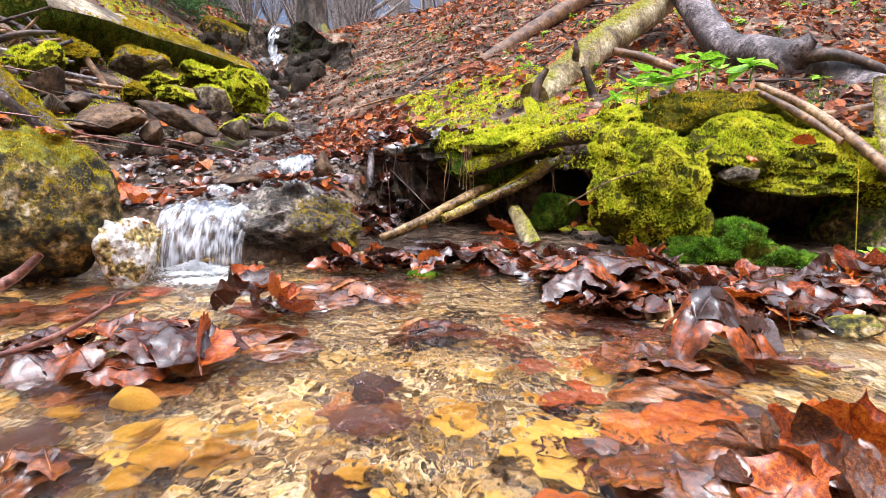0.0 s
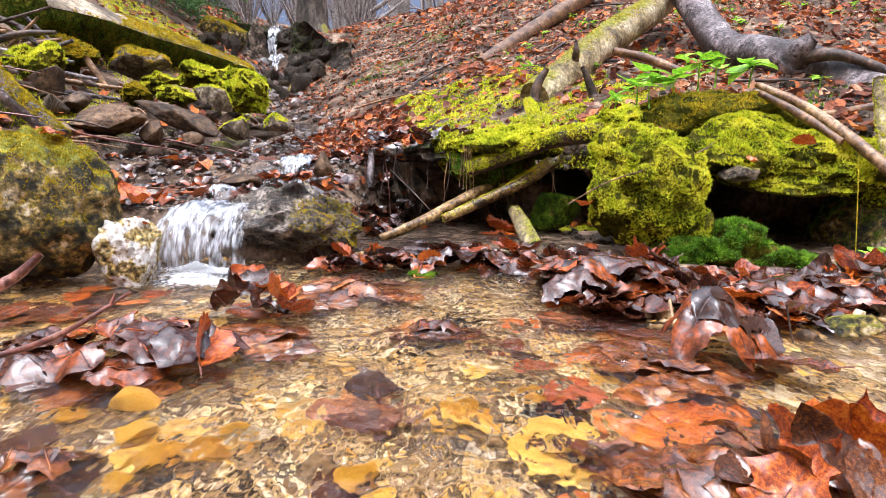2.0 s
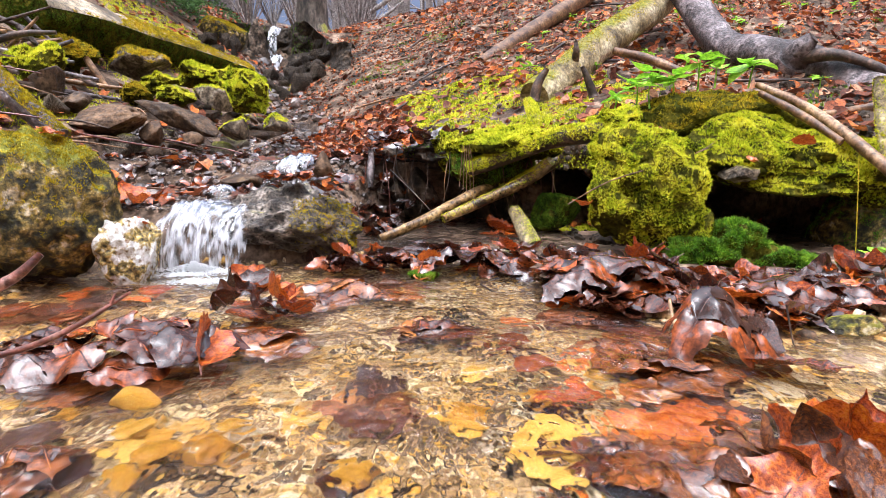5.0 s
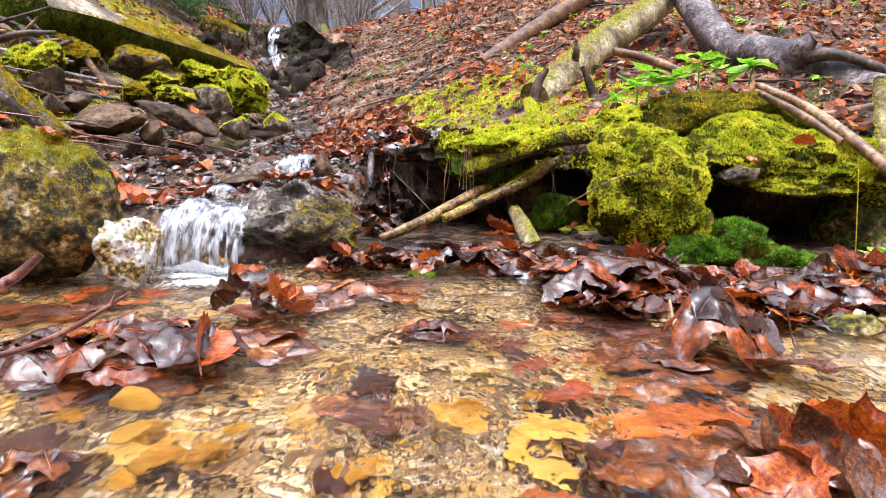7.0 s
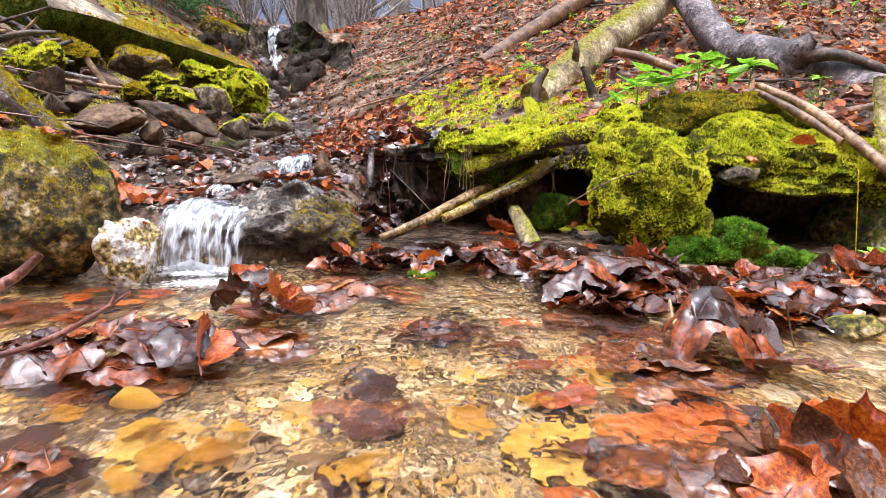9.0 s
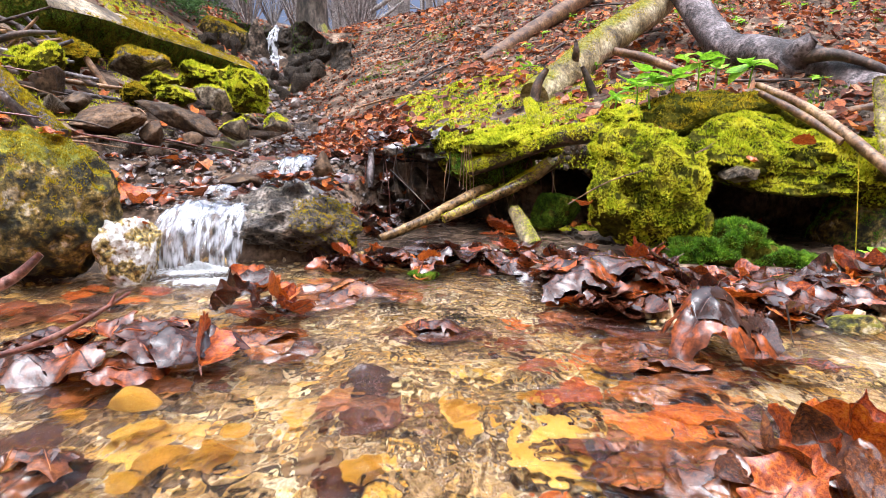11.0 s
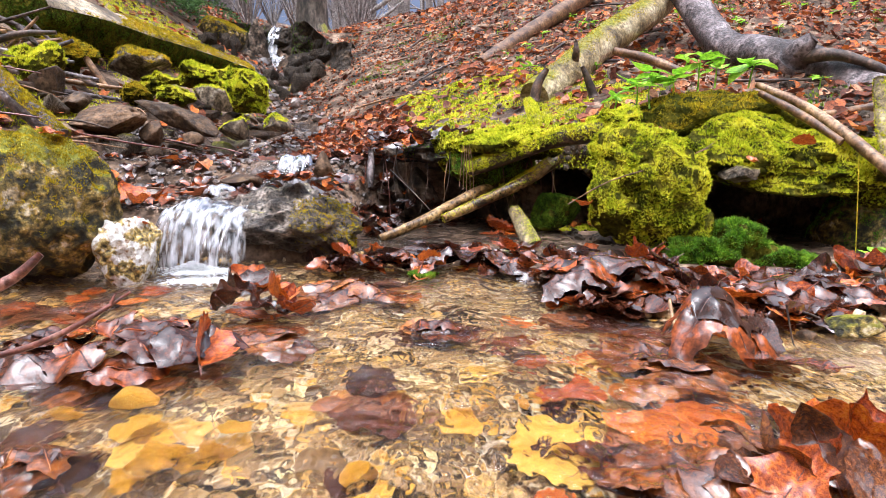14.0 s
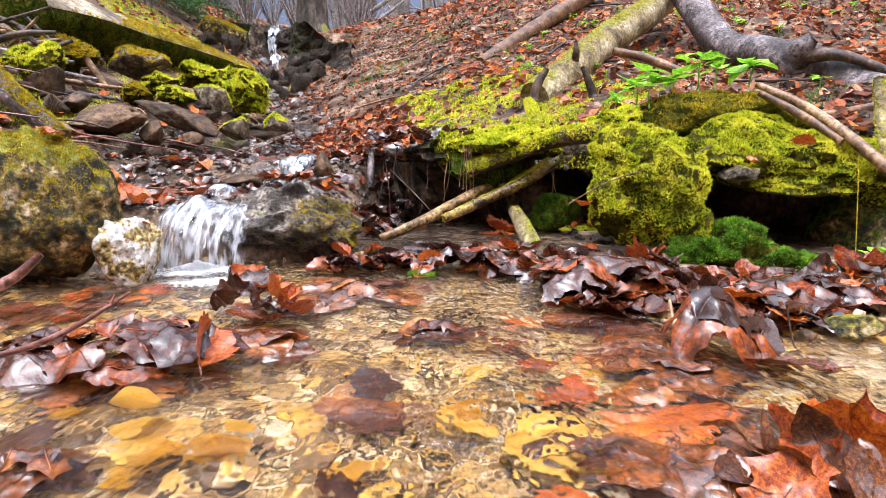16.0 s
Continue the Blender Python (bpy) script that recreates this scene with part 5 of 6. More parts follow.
# ---- single leaves in and beside the water ----
LEAF_MESH, RIB_MESH = {}, {}
for key, mat_, specs in (
    ("wet", M_WETLEAF, [(0.62, 0.25, 0.5, 0.06, 0.0), (0.55, 0.4, 0.9, 0.08, 0.0), (0.66, 0.15, 0.4, 0.1, 0.0), (0.6, 0.6, 0.7, 0.07, 0.0), (0.7, 0.3, 1.1, 0.1, 0.0), (0.8, 0.2, 0.5, 0.12, 0.35)]),
    ("rust", M_RUST, [(0.62, 0.25, 0.5, 0.06, 0.0), (0.55, 0.4, 0.9, 0.08, 0.0), (0.66, 0.15, 0.4, 0.1, 0.0), (0.6, 0.6, 0.7, 0.07, 0.0)]),
    ("orange", M_ORANGE, [(0.6, 0.5, 0.9, 0.08, 0.0), (0.65, 0.3, 0.6, 0.1, 0.0), (0.85, 0.3, 0.7, 0.1, 0.35)]),
    ("curled", M_WETLEAF, [(0.7, 0.9, 1.5, 0.12, 0.0), (0.75, 0.7, 2.0, 0.16, 0.0), (0.6, 1.3, 1.2, 0.12, 0.0), (0.8, 0.6, -1.6, 0.18, 0.2)]),
    ("flame", M_ORANGE, [(0.7, 0.9, 1.5, 0.12, 0.0), (0.75, 0.7, 2.0, 0.14, 0.0), (0.6, 1.3, 1.2, 0.1, 0.0)]),
    ("yellow", M_YELLOW, [(0.7, 0.1, 0.1, 0.05, 0.0), (0.9, 0.1, 0.1, 0.05, 0.3)]),
):
    for k, (w, fold, curl, crinkle, lobes) in enumerate(specs):
        v, f = leaf(1, w, 500 + k, 20, 6, fold, curl, crinkle * 1.7, lobes)
        me = bpy.data.meshes.new("leaf")
        me.from_pydata(v.tolist(), [], f.tolist())
        me.polygons.foreach_set("use_smooth", [True] * len(me.polygons))
        me.materials.append(mat_)
        LEAF_MESH.setdefault(key, []).append(me)
        mid = v.reshape(21, 13, 3)[:, 6]
        rib = np.c_[mid[1:-2:3] + [0, 0, 0.002], np.linspace(0.012, 0.004, len(mid[1:-2:3]))]
        rib = np.vstack([[rib[0, 0] + 0.03, rib[0, 1] - 0.2, rib[0, 2] + 0.03, 0.011], rib])
        v, f = limb(rib, 16, 5, 0.1, k)
        me = bpy.data.meshes.new("stalk")
        me.from_pydata(v.tolist(), [], f)
        me.materials.append(M_TWIG)
        RIB_MESH.setdefault(key, []).append(me)

LEAF_WORDS = {"rust": "glossy rust brown leaf standing out of the water", "curled": "curled wet dark brown leaf standing out of the water", "flame": "curled glossy orange leaf standing out of the water", "wet": "wet dark brown beech leaf lying by the water", "orange": "bright orange fallen leaf lying by the water", "yellow": "sunken pale yellow leaf on the stream bed"}


def leaf_thing(key, k, at, size, rx=0, ry=0, rz=0, label="", group="leaves at the brook"):
    ms = LEAF_MESH[key]
    ob = shared("fallen_leaf", ms[k % len(ms)], pose(*at, rx, ry, rz), size, label or LEAF_WORDS[key], "leaf", group)
    rib = new("stalk", RIB_MESH[key][k % len(ms)])
    rib.parent = ob
    return ob


LOOSE = [leaf(1, 0.6 + 0.02 * k, 620 + k, 10, 3, 0.15 + 0.08 * k, 0.4 + 0.1 * k, 0.13) for k in range(6)]
DRIFT = []


def leaf_pile(cx, cy, rx, ry, count, high, seed, size=(0.055, 0.085), turn=0.0, orange=0.15, low=0.0, tilt=22, loose=None):
    """Overlapping leaves heaped over an ellipse, thickest in its middle."""
    r = np.random.default_rng(seed)
    for k in range(count):
        a, d = r.uniform(0, 2 * np.pi), math.sqrt(r.random())
        u, w = rx * d * math.cos(a), ry * d * math.sin(a)
        c, s = math.cos(turn), math.sin(turn)
        x, y = cx + u * c - w * s, cy + u * s + w * c
        z = max(on_ground(x, y), low) + high * (1 - d * d) * r.random() + 0.004
        if loose is not None:
            m = pose(x, y, z, r.normal(0, tilt), r.normal(0, tilt), r.uniform(0, 360)) @ Matrix.Scale(r.uniform(*size), 4)
            v, f = LOOSE[int(r.integers(0, 6))]
            loose.append((v @ np.array(m.to_3x3()).T + np.array(m.translation), f))
            continue
        leaf_thing("orange" if r.random() < orange else "wet", int(r.integers(0, 6)), (x, y, z), r.uniform(*size), r.normal(0, tilt), r.normal(0, tilt), r.uniform(0, 360))


leaf_pile(-0.03, 1.28, 0.24, 0.08, 40, 0.05, 1, (0.045, 0.075), low=0.0)
leaf_pile(0.22, 1.2, 0.14, 0.06, 26, 0.02, 2, (0.05, 0.08), low=0.0, loose=DRIFT)
leaf_pile(0.32, 1.08, 0.16, 0.1, 34, 0.055, 3, (0.055, 0.085), low=0.0, orange=0.2, tilt=14)
leaf_pile(0.55, 1.0, 0.17, 0.13, 55, 0.03, 4, (0.05, 0.085), orange=0.3)
leaf_pile(0.75, 1.02, 0.15, 0.17, 45, 0.035, 5, (0.05, 0.085), orange=0.55, loose=DRIFT)
leaf_pile(0.42, 0.88, 0.08, 0.06, 12, 0.025, 6, (0.06, 0.09), orange=0.1, tilt=12)
leaf_pile(-0.1, 1.95, 0.32, 0.12, 60, 0.05, 7, (0.045, 0.075), orange=0.3, loose=DRIFT)
leaf_pile(-0.33, 1.45, 0.14, 0.06, 16, 0.0, 8, (0.04, 0.06), orange=0.25, low=0.135, loose=DRIFT)
leaf_pile(-0.7, 1.42, 0.06, 0.08, 12, 0.05, 9, (0.05, 0.075), orange=0.5)
leaf_pile(-0.95, 1.5, 0.12, 0.16, 26, 0.04, 10, (0.05, 0.08), orange=0.6, loose=DRIFT)
leaf_pile(-0.6, 1.75, 0.25, 0.22, 22, 0.01, 11, (0.04, 0.06), orange=0.4, loose=DRIFT)
leaf_pile(0.15, 1.6, 0.06, 0.05, 10, 0.03, 12, (0.04, 0.06), orange=0.8)
leaf_pile(-0.05, 1.8, 0.2, 0.14, 110, 0.02, 14, (0.04, 0.065), orange=0.25, low=0.25, loose=DRIFT)
leaf_pile(0.0, 1.75, 0.22, 0.06, 20, 0.01, 13, (0.04, 0.06), orange=0.2, loose=DRIFT)
leaf_pile(0.3, 0.94, 0.13, 0.06, 34, 0.012, 15, (0.05, 0.08), orange=0.2, low=0.0, tilt=8, loose=DRIFT)
leaf_pile(-0.16, 1.22, 0.1, 0.05, 26, 0.025, 16, (0.045, 0.07), low=0.0, tilt=15, loose=DRIFT)
leaf_pile(0.62, 0.88, 0.2, 0.06, 30, 0.01, 17, (0.05, 0.08), low=0.0, tilt=8, loose=DRIFT)
leaf_pile(-0.3, 1.36, 0.12, 0.06, 16, 0.01, 21, (0.04, 0.06), orange=0.4, low=0.165, tilt=14, loose=DRIFT)
leaf_pile(-0.18, 1.62, 0.07, 0.12, 40, 0.03, 22, (0.04, 0.065), low=0.02, tilt=25, loose=DRIFT)
leaf_pile(-0.12, 1.8, 0.12, 0.1, 40, 0.06, 23, (0.04, 0.065), low=0.05, tilt=30, loose=DRIFT)
SUNK = []
for k, (cx, cy, rx, ry, count, high) in enumerate([(0.22, 0.92, 0.07, 0.05, 22, 0.045), (0.26, 0.78, 0.06, 0.07, 26, 0.045), (0.26, 0.64, 0.04, 0.06, 18, 0.04), (0.2, 0.5, 0.09, 0.06, 34, 0.03), (0.3, 0.47, 0.08, 0.05, 20, 0.03), (-0.14, 1.12, 0.1, 0.05, 24, 0.045), (-0.58, 0.95, 0.13, 0.08, 12, 0.02), (-0.36, 0.68, 0.1, 0.06, 16, 0.03), (-0.08, 0.6, 0.04, 0.04, 8, 0.03), (0.0, 0.84, 0.06, 0.03, 9, 0.045), (-0.4, 0.43, 0.06, 0.04, 12, 0.03)]):
    leaf_pile(cx, cy, rx, ry, count, high, 40 + k, (0.05, 0.085), low=-0.07, tilt=7, loose=SUNK)
thing("sunken_leaves", joined(SUNK), M_SUNK, "red brown leaves lying in drifts on the stream bed", "leaf litter", kind="stuff")
thing("leaf_drift", joined(DRIFT), M_WETPILE, "wet brown and orange leaves drifted along the brook", "leaf litter", kind="stuff")


def matted(cx, cy, rx, ry, high, count, seed, size, material, label, sink=0.012, group="matted leaves"):
    """Big sodden leaves lying over each other, draped over a low mound; each follows the mound and its own crumples."""
    r = np.random.default_rng(seed)

    def mound(x, y):
        d2 = ((x - cx) / rx) ** 2 + ((y - cy) / ry) ** 2
        q = np.stack([x * 26, y * 26, np.full_like(x, seed)], -1)
        return high * np.clip(1 - 0.55 * d2, -1.2, 1) - sink + 0.4 * high * fbm(q, 3, seed)

    for k in range(count):
        a, d = k * 2.4 + r.uniform(-0.5, 0.5), math.sqrt((k + 0.3) / count) * 0.85
        ox, oy, l = cx + rx * d * math.cos(a), cy + ry * d * math.sin(a), r.uniform(*size)
        v, f = leaf(l, l * r.uniform(0.6, 0.8), seed * 31 + k, 22, 7, -0.15, 0.15, 0.06, r.choice([0.0, 0.0, 0.3]))
        t = r.uniform(0, 2 * np.pi)
        x, y = v[:, 0] * math.cos(t) - v[:, 1] * math.sin(t), v[:, 0] * math.sin(t) + v[:, 1] * math.cos(t)
        q = np.stack([x * 40, y * 40, np.full_like(x, k)], -1)
        z = mound(ox + x, oy + y) + v[:, 2] * 0.8 + 0.009 * fbm(q, 3, seed + k) + 0.0035 * (count - k) / count * 3
        z0 = float(mound(np.array([ox]), np.array([oy]))[0])
        ob = thing("fallen_leaf", (np.stack([x, y, z - z0], -1), f), material, label, "leaf", group, at=pose(ox, oy, z0))
        mid = np.stack([x, y, z - z0], -1).reshape(23, 15, 3)[:, 7]
        part("midrib", limb(np.c_[mid[1:-2:3], np.linspace(0.0011, 0.0004, len(mid[1:-2:3]))], 14, 5, 0.1, k), material, ob)


DARK_MAT, RUST_MAT = "large sodden dark brown leaf matted in a heap", "rust brown leaf with water streaming over it"
matted(-0.355, 0.71, 0.12, 0.09, 0.045, 12, 301, (0.075, 0.115), M_WETLEAF, DARK_MAT)
matted(-0.25, 0.79, 0.09, 0.06, 0.022, 6, 302, (0.08, 0.11), M_RUST, RUST_MAT, 0.026)
matted(0.335, 0.745, 0.055, 0.05, 0.066, 6, 303, (0.085, 0.12), M_WETLEAF, DARK_MAT, 0.008)
matted(0.265, 1.02, 0.15, 0.09, 0.052, 13, 304, (0.085, 0.12), M_WETLEAF, DARK_MAT, 0.004)
matted(0.255, 0.7, 0.065, 0.11, 0.02, 8, 305, (0.09, 0.12), M_RUST, RUST_MAT, 0.026)
matted(0.2, 0.452, 0.085, 0.055, 0.026, 8, 306, (0.07, 0.1), M_RUST, RUST_MAT, 0.03)
matted(0.32, 0.45, 0.05, 0.06, 0.04, 5, 307, (0.08, 0.1), M_RUST, RUST_MAT, 0.03)
matted(-0.17, 1.03, 0.12, 0.07, 0.022, 9, 308, (0.08, 0.11), M_RUST, RUST_MAT, 0.022)
matted(-0.01, 0.84, 0.05, 0.03, 0.018, 4, 309, (0.06, 0.08), M_WETLEAF, DARK_MAT, 0.022)
matted(0.02, 1.22, 0.2, 0.05, 0.035, 12, 310, (0.06, 0.085), M_WETLEAF, DARK_MAT, 0.004)
matted(0.55, 0.94, 0.14, 0.09, 0.03, 10, 311, (0.07, 0.1), M_WETLEAF, DARK_MAT, 0.0)
matted(-0.475, 0.7, 0.07, 0.08, 0.03, 7, 312, (0.075, 0.1), M_WETLEAF, DARK_MAT, 0.014)
matted(-0.325, 0.462, 0.06, 0.03, 0.022, 5, 313, (0.05, 0.075), M_RUST, RUST_MAT, 0.024)
# leaves standing out of the pool
leaf_thing("flame", 2, (-0.277, 0.684, 0.014), 0.09, 20, 42, 25)
# curled clump by the foot of the cascade
for k, (key, at, s, rx, ry, rz) in enumerate([("flame", (-0.301, 0.97, 0.022), 0.085, 20, -12, 80), ("curled", (-0.319, 0.942, 0.018), 0.075, 25, -30, 130), ("flame", (-0.251, 0.914, 0.018), 0.08, 10, 30, 40), ("curled", (-0.269, 0.887, 0.008), 0.08, 35, 12, 80), ("flame", (-0.23, 0.879, 0.006), 0.065, 22, 40, 50), ("curled", (-0.31, 0.901, 0.006), 0.065, 10, -25, 10), ("wet", (-0.269, 0.871, 0), 0.09, 5, 5, 80)]):
    leaf_thing(key, k, at, s, rx, ry, rz)
# big wet leaves close by in the corner of the pool
for k, (key, at, s, rx, ry, rz) in enumerate([("flame", (0.273, 0.465, 0.008), 0.07, 35, 25, 55), ("rust", (0.284, 0.435, 0.016), 0.085, 62, -25, -20), ("orange", (0.308, 0.448, 0.022), 0.09, 74, 20, 12), ("flame", (0.322, 0.443, 0.006), 0.11, 15, 25, 60), ("rust", (0.239, 0.437, 0), 0.09, 10, -10, 100), ("orange", (0.246, 0.412, 0.006), 0.08, 35, 10, -50), ("rust", (0.329, 0.481, 0.012), 0.07, 50, 0, 20), ("rust", (0.25, 0.477, 0.002), 0.09, 25, 15, 40), ("rust", (0.298, 0.401, 0.008), 0.09, 30, 20, 0), ("rust", (0.248, 0.432, 0.012), 0.08, 50, 30, 80)]):
    leaf_thing(key, k, at, s, rx, ry, rz)
leaf_thing("wet", 0, (0.383, 0.736, 0.014), 0.09, 20, 35, -20)
leaf_thing("wet", 2, (0.387, 0.671, 0.002), 0.1, 4, 4, 80)
# sunken leaves
r = np.random.default_rng(90)
for key, at, s, rz in [("yellow", (0.105, 0.546, -0.02), 0.085, 30), ("yellow", (0.107, 0.49, -0.02), 0.085, 100), ("yellow", (0.081, 0.523, -0.022), 0.075, 160), ("yellow", (0.02, 0.574, -0.022), 0.06, 40), ("yellow", (0.009, 0.608, -0.035), 0.05, 10), ("yellow", (0.044, 0.706, -0.035), 0.045, 60), ("yellow", (0.181, 0.697, -0.035), 0.05, 140), ("wet", (-0.077, 0.66, -0.02), 0.1, 20), ("wet", (-0.073, 0.574, -0.025), 0.08, 80), ("wet", (0.278, 0.817, -0.012), 0.13, 60), ("wet", (0.263, 0.691, -0.012), 0.12, 20), ("wet", (0.249, 0.879, -0.015), 0.12, 100), ("orange", (0.198, 0.552, -0.02), 0.11, 60), ("wet", (0.232, 0.519, -0.02), 0.11, 120), ("wet", (0.156, 0.481, -0.02), 0.1, 20), ("orange", (0.245, 0.577, -0.015), 0.1, 80), ("wet", (-0.003, 0.829, -0.008), 0.11, 90), ("wet", (-0.183, 1.152, -0.01), 0.08, 90), ("wet", (-0.131, 1.064, -0.01), 0.09, 60), ("wet", (-0.318, 0.481, -0.03), 0.09, 40), ("wet", (-0.374, 0.538, -0.03), 0.08, 10), ("wet", (-0.084, 0.472, -0.03), 0.06, 10), ("yellow", (-0.275, 0.548, -0.035), 0.06, 10), ("yellow", (-0.206, 0.517, -0.035), 0.06, 110), ("yellow", (-0.276, 0.517, -0.035), 0.05, 60), ("wet", (-0.621, 0.956, -0.02), 0.1, 60), ("wet", (-0.56, 1.007, -0.02), 0.09, 100), ("wet", (-0.674, 0.956, -0.02), 0.09, 10)]:
    ob = leaf_thing(key, int(r.integers(0, 6)), (at[0], at[1], at[2] - 0.014), s, r.normal(0, 4), r.normal(0, 4), rz, "sunken leaf glowing through the clear water", "sunken leaves")
    ob.scale.z *= 0.45


r = np.random.default_rng(91)
for k in range(58):
    px = r.random()
    x, y = (r.uniform(0.08, 0.42), r.uniform(0.42, 0.95)) if px < 0.6 else (r.uniform(-0.62, -0.2), r.uniform(0.85, 1.15))
    leaf_thing("orange" if r.random() < 0.45 else "wet", int(r.integers(0, 6)), (x, y, on_ground(x, y) + r.uniform(0.008, 0.035)), r.uniform(0.045, 0.075), r.normal(0, 12), r.normal(0, 12), r.uniform(0, 360), "sunken leaf glowing through the clear water", "sunken leaves")

for at, key, s, rx, rz in [((0.478, 1.4, 0.262), "pale", 0.05, 30, 20), ((0.757, 1.35, 0.24), "flame", 0.05, 10, 80), ((0.657, 1.36, 0.208), "orange", 0.035, 20, 10), ((0.286, 1.3, 0.121), "orange", 0.045, 10, 95), ((-0.687, 1.13, 0.261), "orange", 0.05, 15, 60), ((-0.723, 1.16, 0.264), "orange", 0.05, 20, 10), ((-0.589, 1.2, 0.139), "flame", 0.07, 25, 70), ((-0.62, 1.22, 0.148), "orange", 0.06, 35, 20), ((-0.548, 1.14, 0.103), "orange", 0.035, 20, 60), ((0.138, 1.6, 0.029), "flame", 0.06, 20, 80), ((0.128, 1.65, 0.037), "orange", 0.05, 40, 30), ((0.739, 1.15, 0.023), "flame", 0.07, 40, 10), ((0.74, 1.1, 0.002), "orange", 0.07, 30, 60), ((0.731, 1.15, 0.001), "orange", 0.06, 50, 100), ((0.782, 1.12, 0.018), "flame", 0.06, 20, 150), ((0.367, 1.15, 0.033), "flame", 0.06, 20, 60), ((-0.209, 1.25, 0.028), "flame", 0.05, 20, 60), ((-0.026, 1.2, 0.013), "flame", 0.06, 15, 80), ((-0.042, 1.17, -0.003), "orange", 0.05, 20, 30)]:
    leaf_thing("orange" if key == "pale" else key, int(r.integers(0, 6)), at, s, rx, r.normal(0, 10), rz, group="stray leaves")

# ---- green shoots ----
def shoot(at, height, leaves, size, seed, label="young green shoot with oval leaves among brown litter"):
    r = np.random.default_rng(seed)
    ob = base("seedling", pose(*at), label, "plant", "green shoots")
    part("stem", limb([(0, 0, -0.01, 0.0025), (r.normal(0, 0.006), r.normal(0, 0.006), height * 0.5, 0.002), (r.normal(0, 0.012), r.normal(0, 0.012), height, 0.0012)], 8, 6, 0.05, seed), M_GREEN, ob)
    for k in range(leaves):
        v, f = leaf(size * r.uniform(0.7, 1.15), size * 0.5, seed * 7 + k, 8, 2, 0.25, 0.35, 0.03)
        v = v + [0, size * 0.5, 0]
        m = pose(0, 0, height * r.uniform(0.65, 1.0), r.uniform(-25, 25), r.uniform(-15, 15), k * 137 + r.uniform(-20, 20))
        v = v @ np.array(m.to_3x3()).T + np.array(m.translation)
        part("leaf", (v, f), M_GREEN, ob)
    return ob


for k, (at, hgt, nl, sz) in enumerate([((0.674, 1.72, 0.382), 0.095, 8, 0.072), ((0.807, 1.72, 0.397), 0.06, 7, 0.085), ((0.536, 1.68, 0.343), 0.08, 8, 0.065), ((0.482, 1.62, 0.333), 0.06, 7, 0.06), ((0.587, 1.66, 0.356), 0.06, 7, 0.065), ((0.447, 1.7, 0.33), 0.035, 5, 0.045), ((0.751, 1.8, 0.403), 0.05, 5, 0.05)]):
    shoot(at, hgt, nl, sz, 700 + k)
r = np.random.default_rng(33)
for k in range(60):
    x, y = r.uniform(0.3, 2.4), r.uniform(2.0, 4.6)
    shoot((x, y, on_ground(x, y)), r.uniform(0.015, 0.05), int(r.integers(3, 6)), r.uniform(0.02, 0.045), 800 + k, "small green seedling among the fallen leaves")
for at in ((0.832, 1.197, 0.03), (0.827, 1.176, 0.05)):
    shoot((at[0], at[1], 0.015), 0.03, 4, 0.03, 901, "small green seedling at the water's edge")


# rootlets hanging from the edge of the bank
r = np.random.default_rng(44)
for k in range(26):
    x = r.uniform(-0.22, 0.3)
    y, z = 1.66 + 0.35 * abs(x) * (x < 0) + r.uniform(-0.02, 0.08), r.uniform(0.19, 0.24)
    l = r.uniform(0.06, 0.17)
    wood("rootlet", [(x, y, z, 0.0016), (x + r.normal(0, 0.012), y - 0.01, z - l * 0.5, 0.0013), (x + r.normal(0, 0.025), y - 0.015 + r.normal(0, 0.01), z - l, 0.0006)], (M_TWIG, M_DARKWOOD, M_STICK)[k % 3], "thin dry rootlet hanging from the undercut bank", "root", n=8, seg=5, seed=k, group="hanging rootlets")
for k in range(40):
    x, y = r.uniform(-1.5, -0.7), r.uniform(1.5, 2.9)
    l, t = r.uniform(0.1, 0.3), r.uniform(-1, 1)
    z = on_ground(x, y) + r.uniform(0.01, 0.05)
    wood("twig", [(x - l / 2 * math.cos(t), y - l / 2 * math.sin(t), z + r.uniform(-0.01, 0.05), 0.003), (x, y, z + 0.01, 0.003), (x + l / 2 * math.cos(t), y + l / 2 * math.sin(t), z - 0.01, 0.0015)], (M_DARKWOOD, M_STICK, M_TWIG)[k % 3], "thin dead twig caught among the stones", "twig", n=8, seg=5, seed=k, group="twigs on the bank")

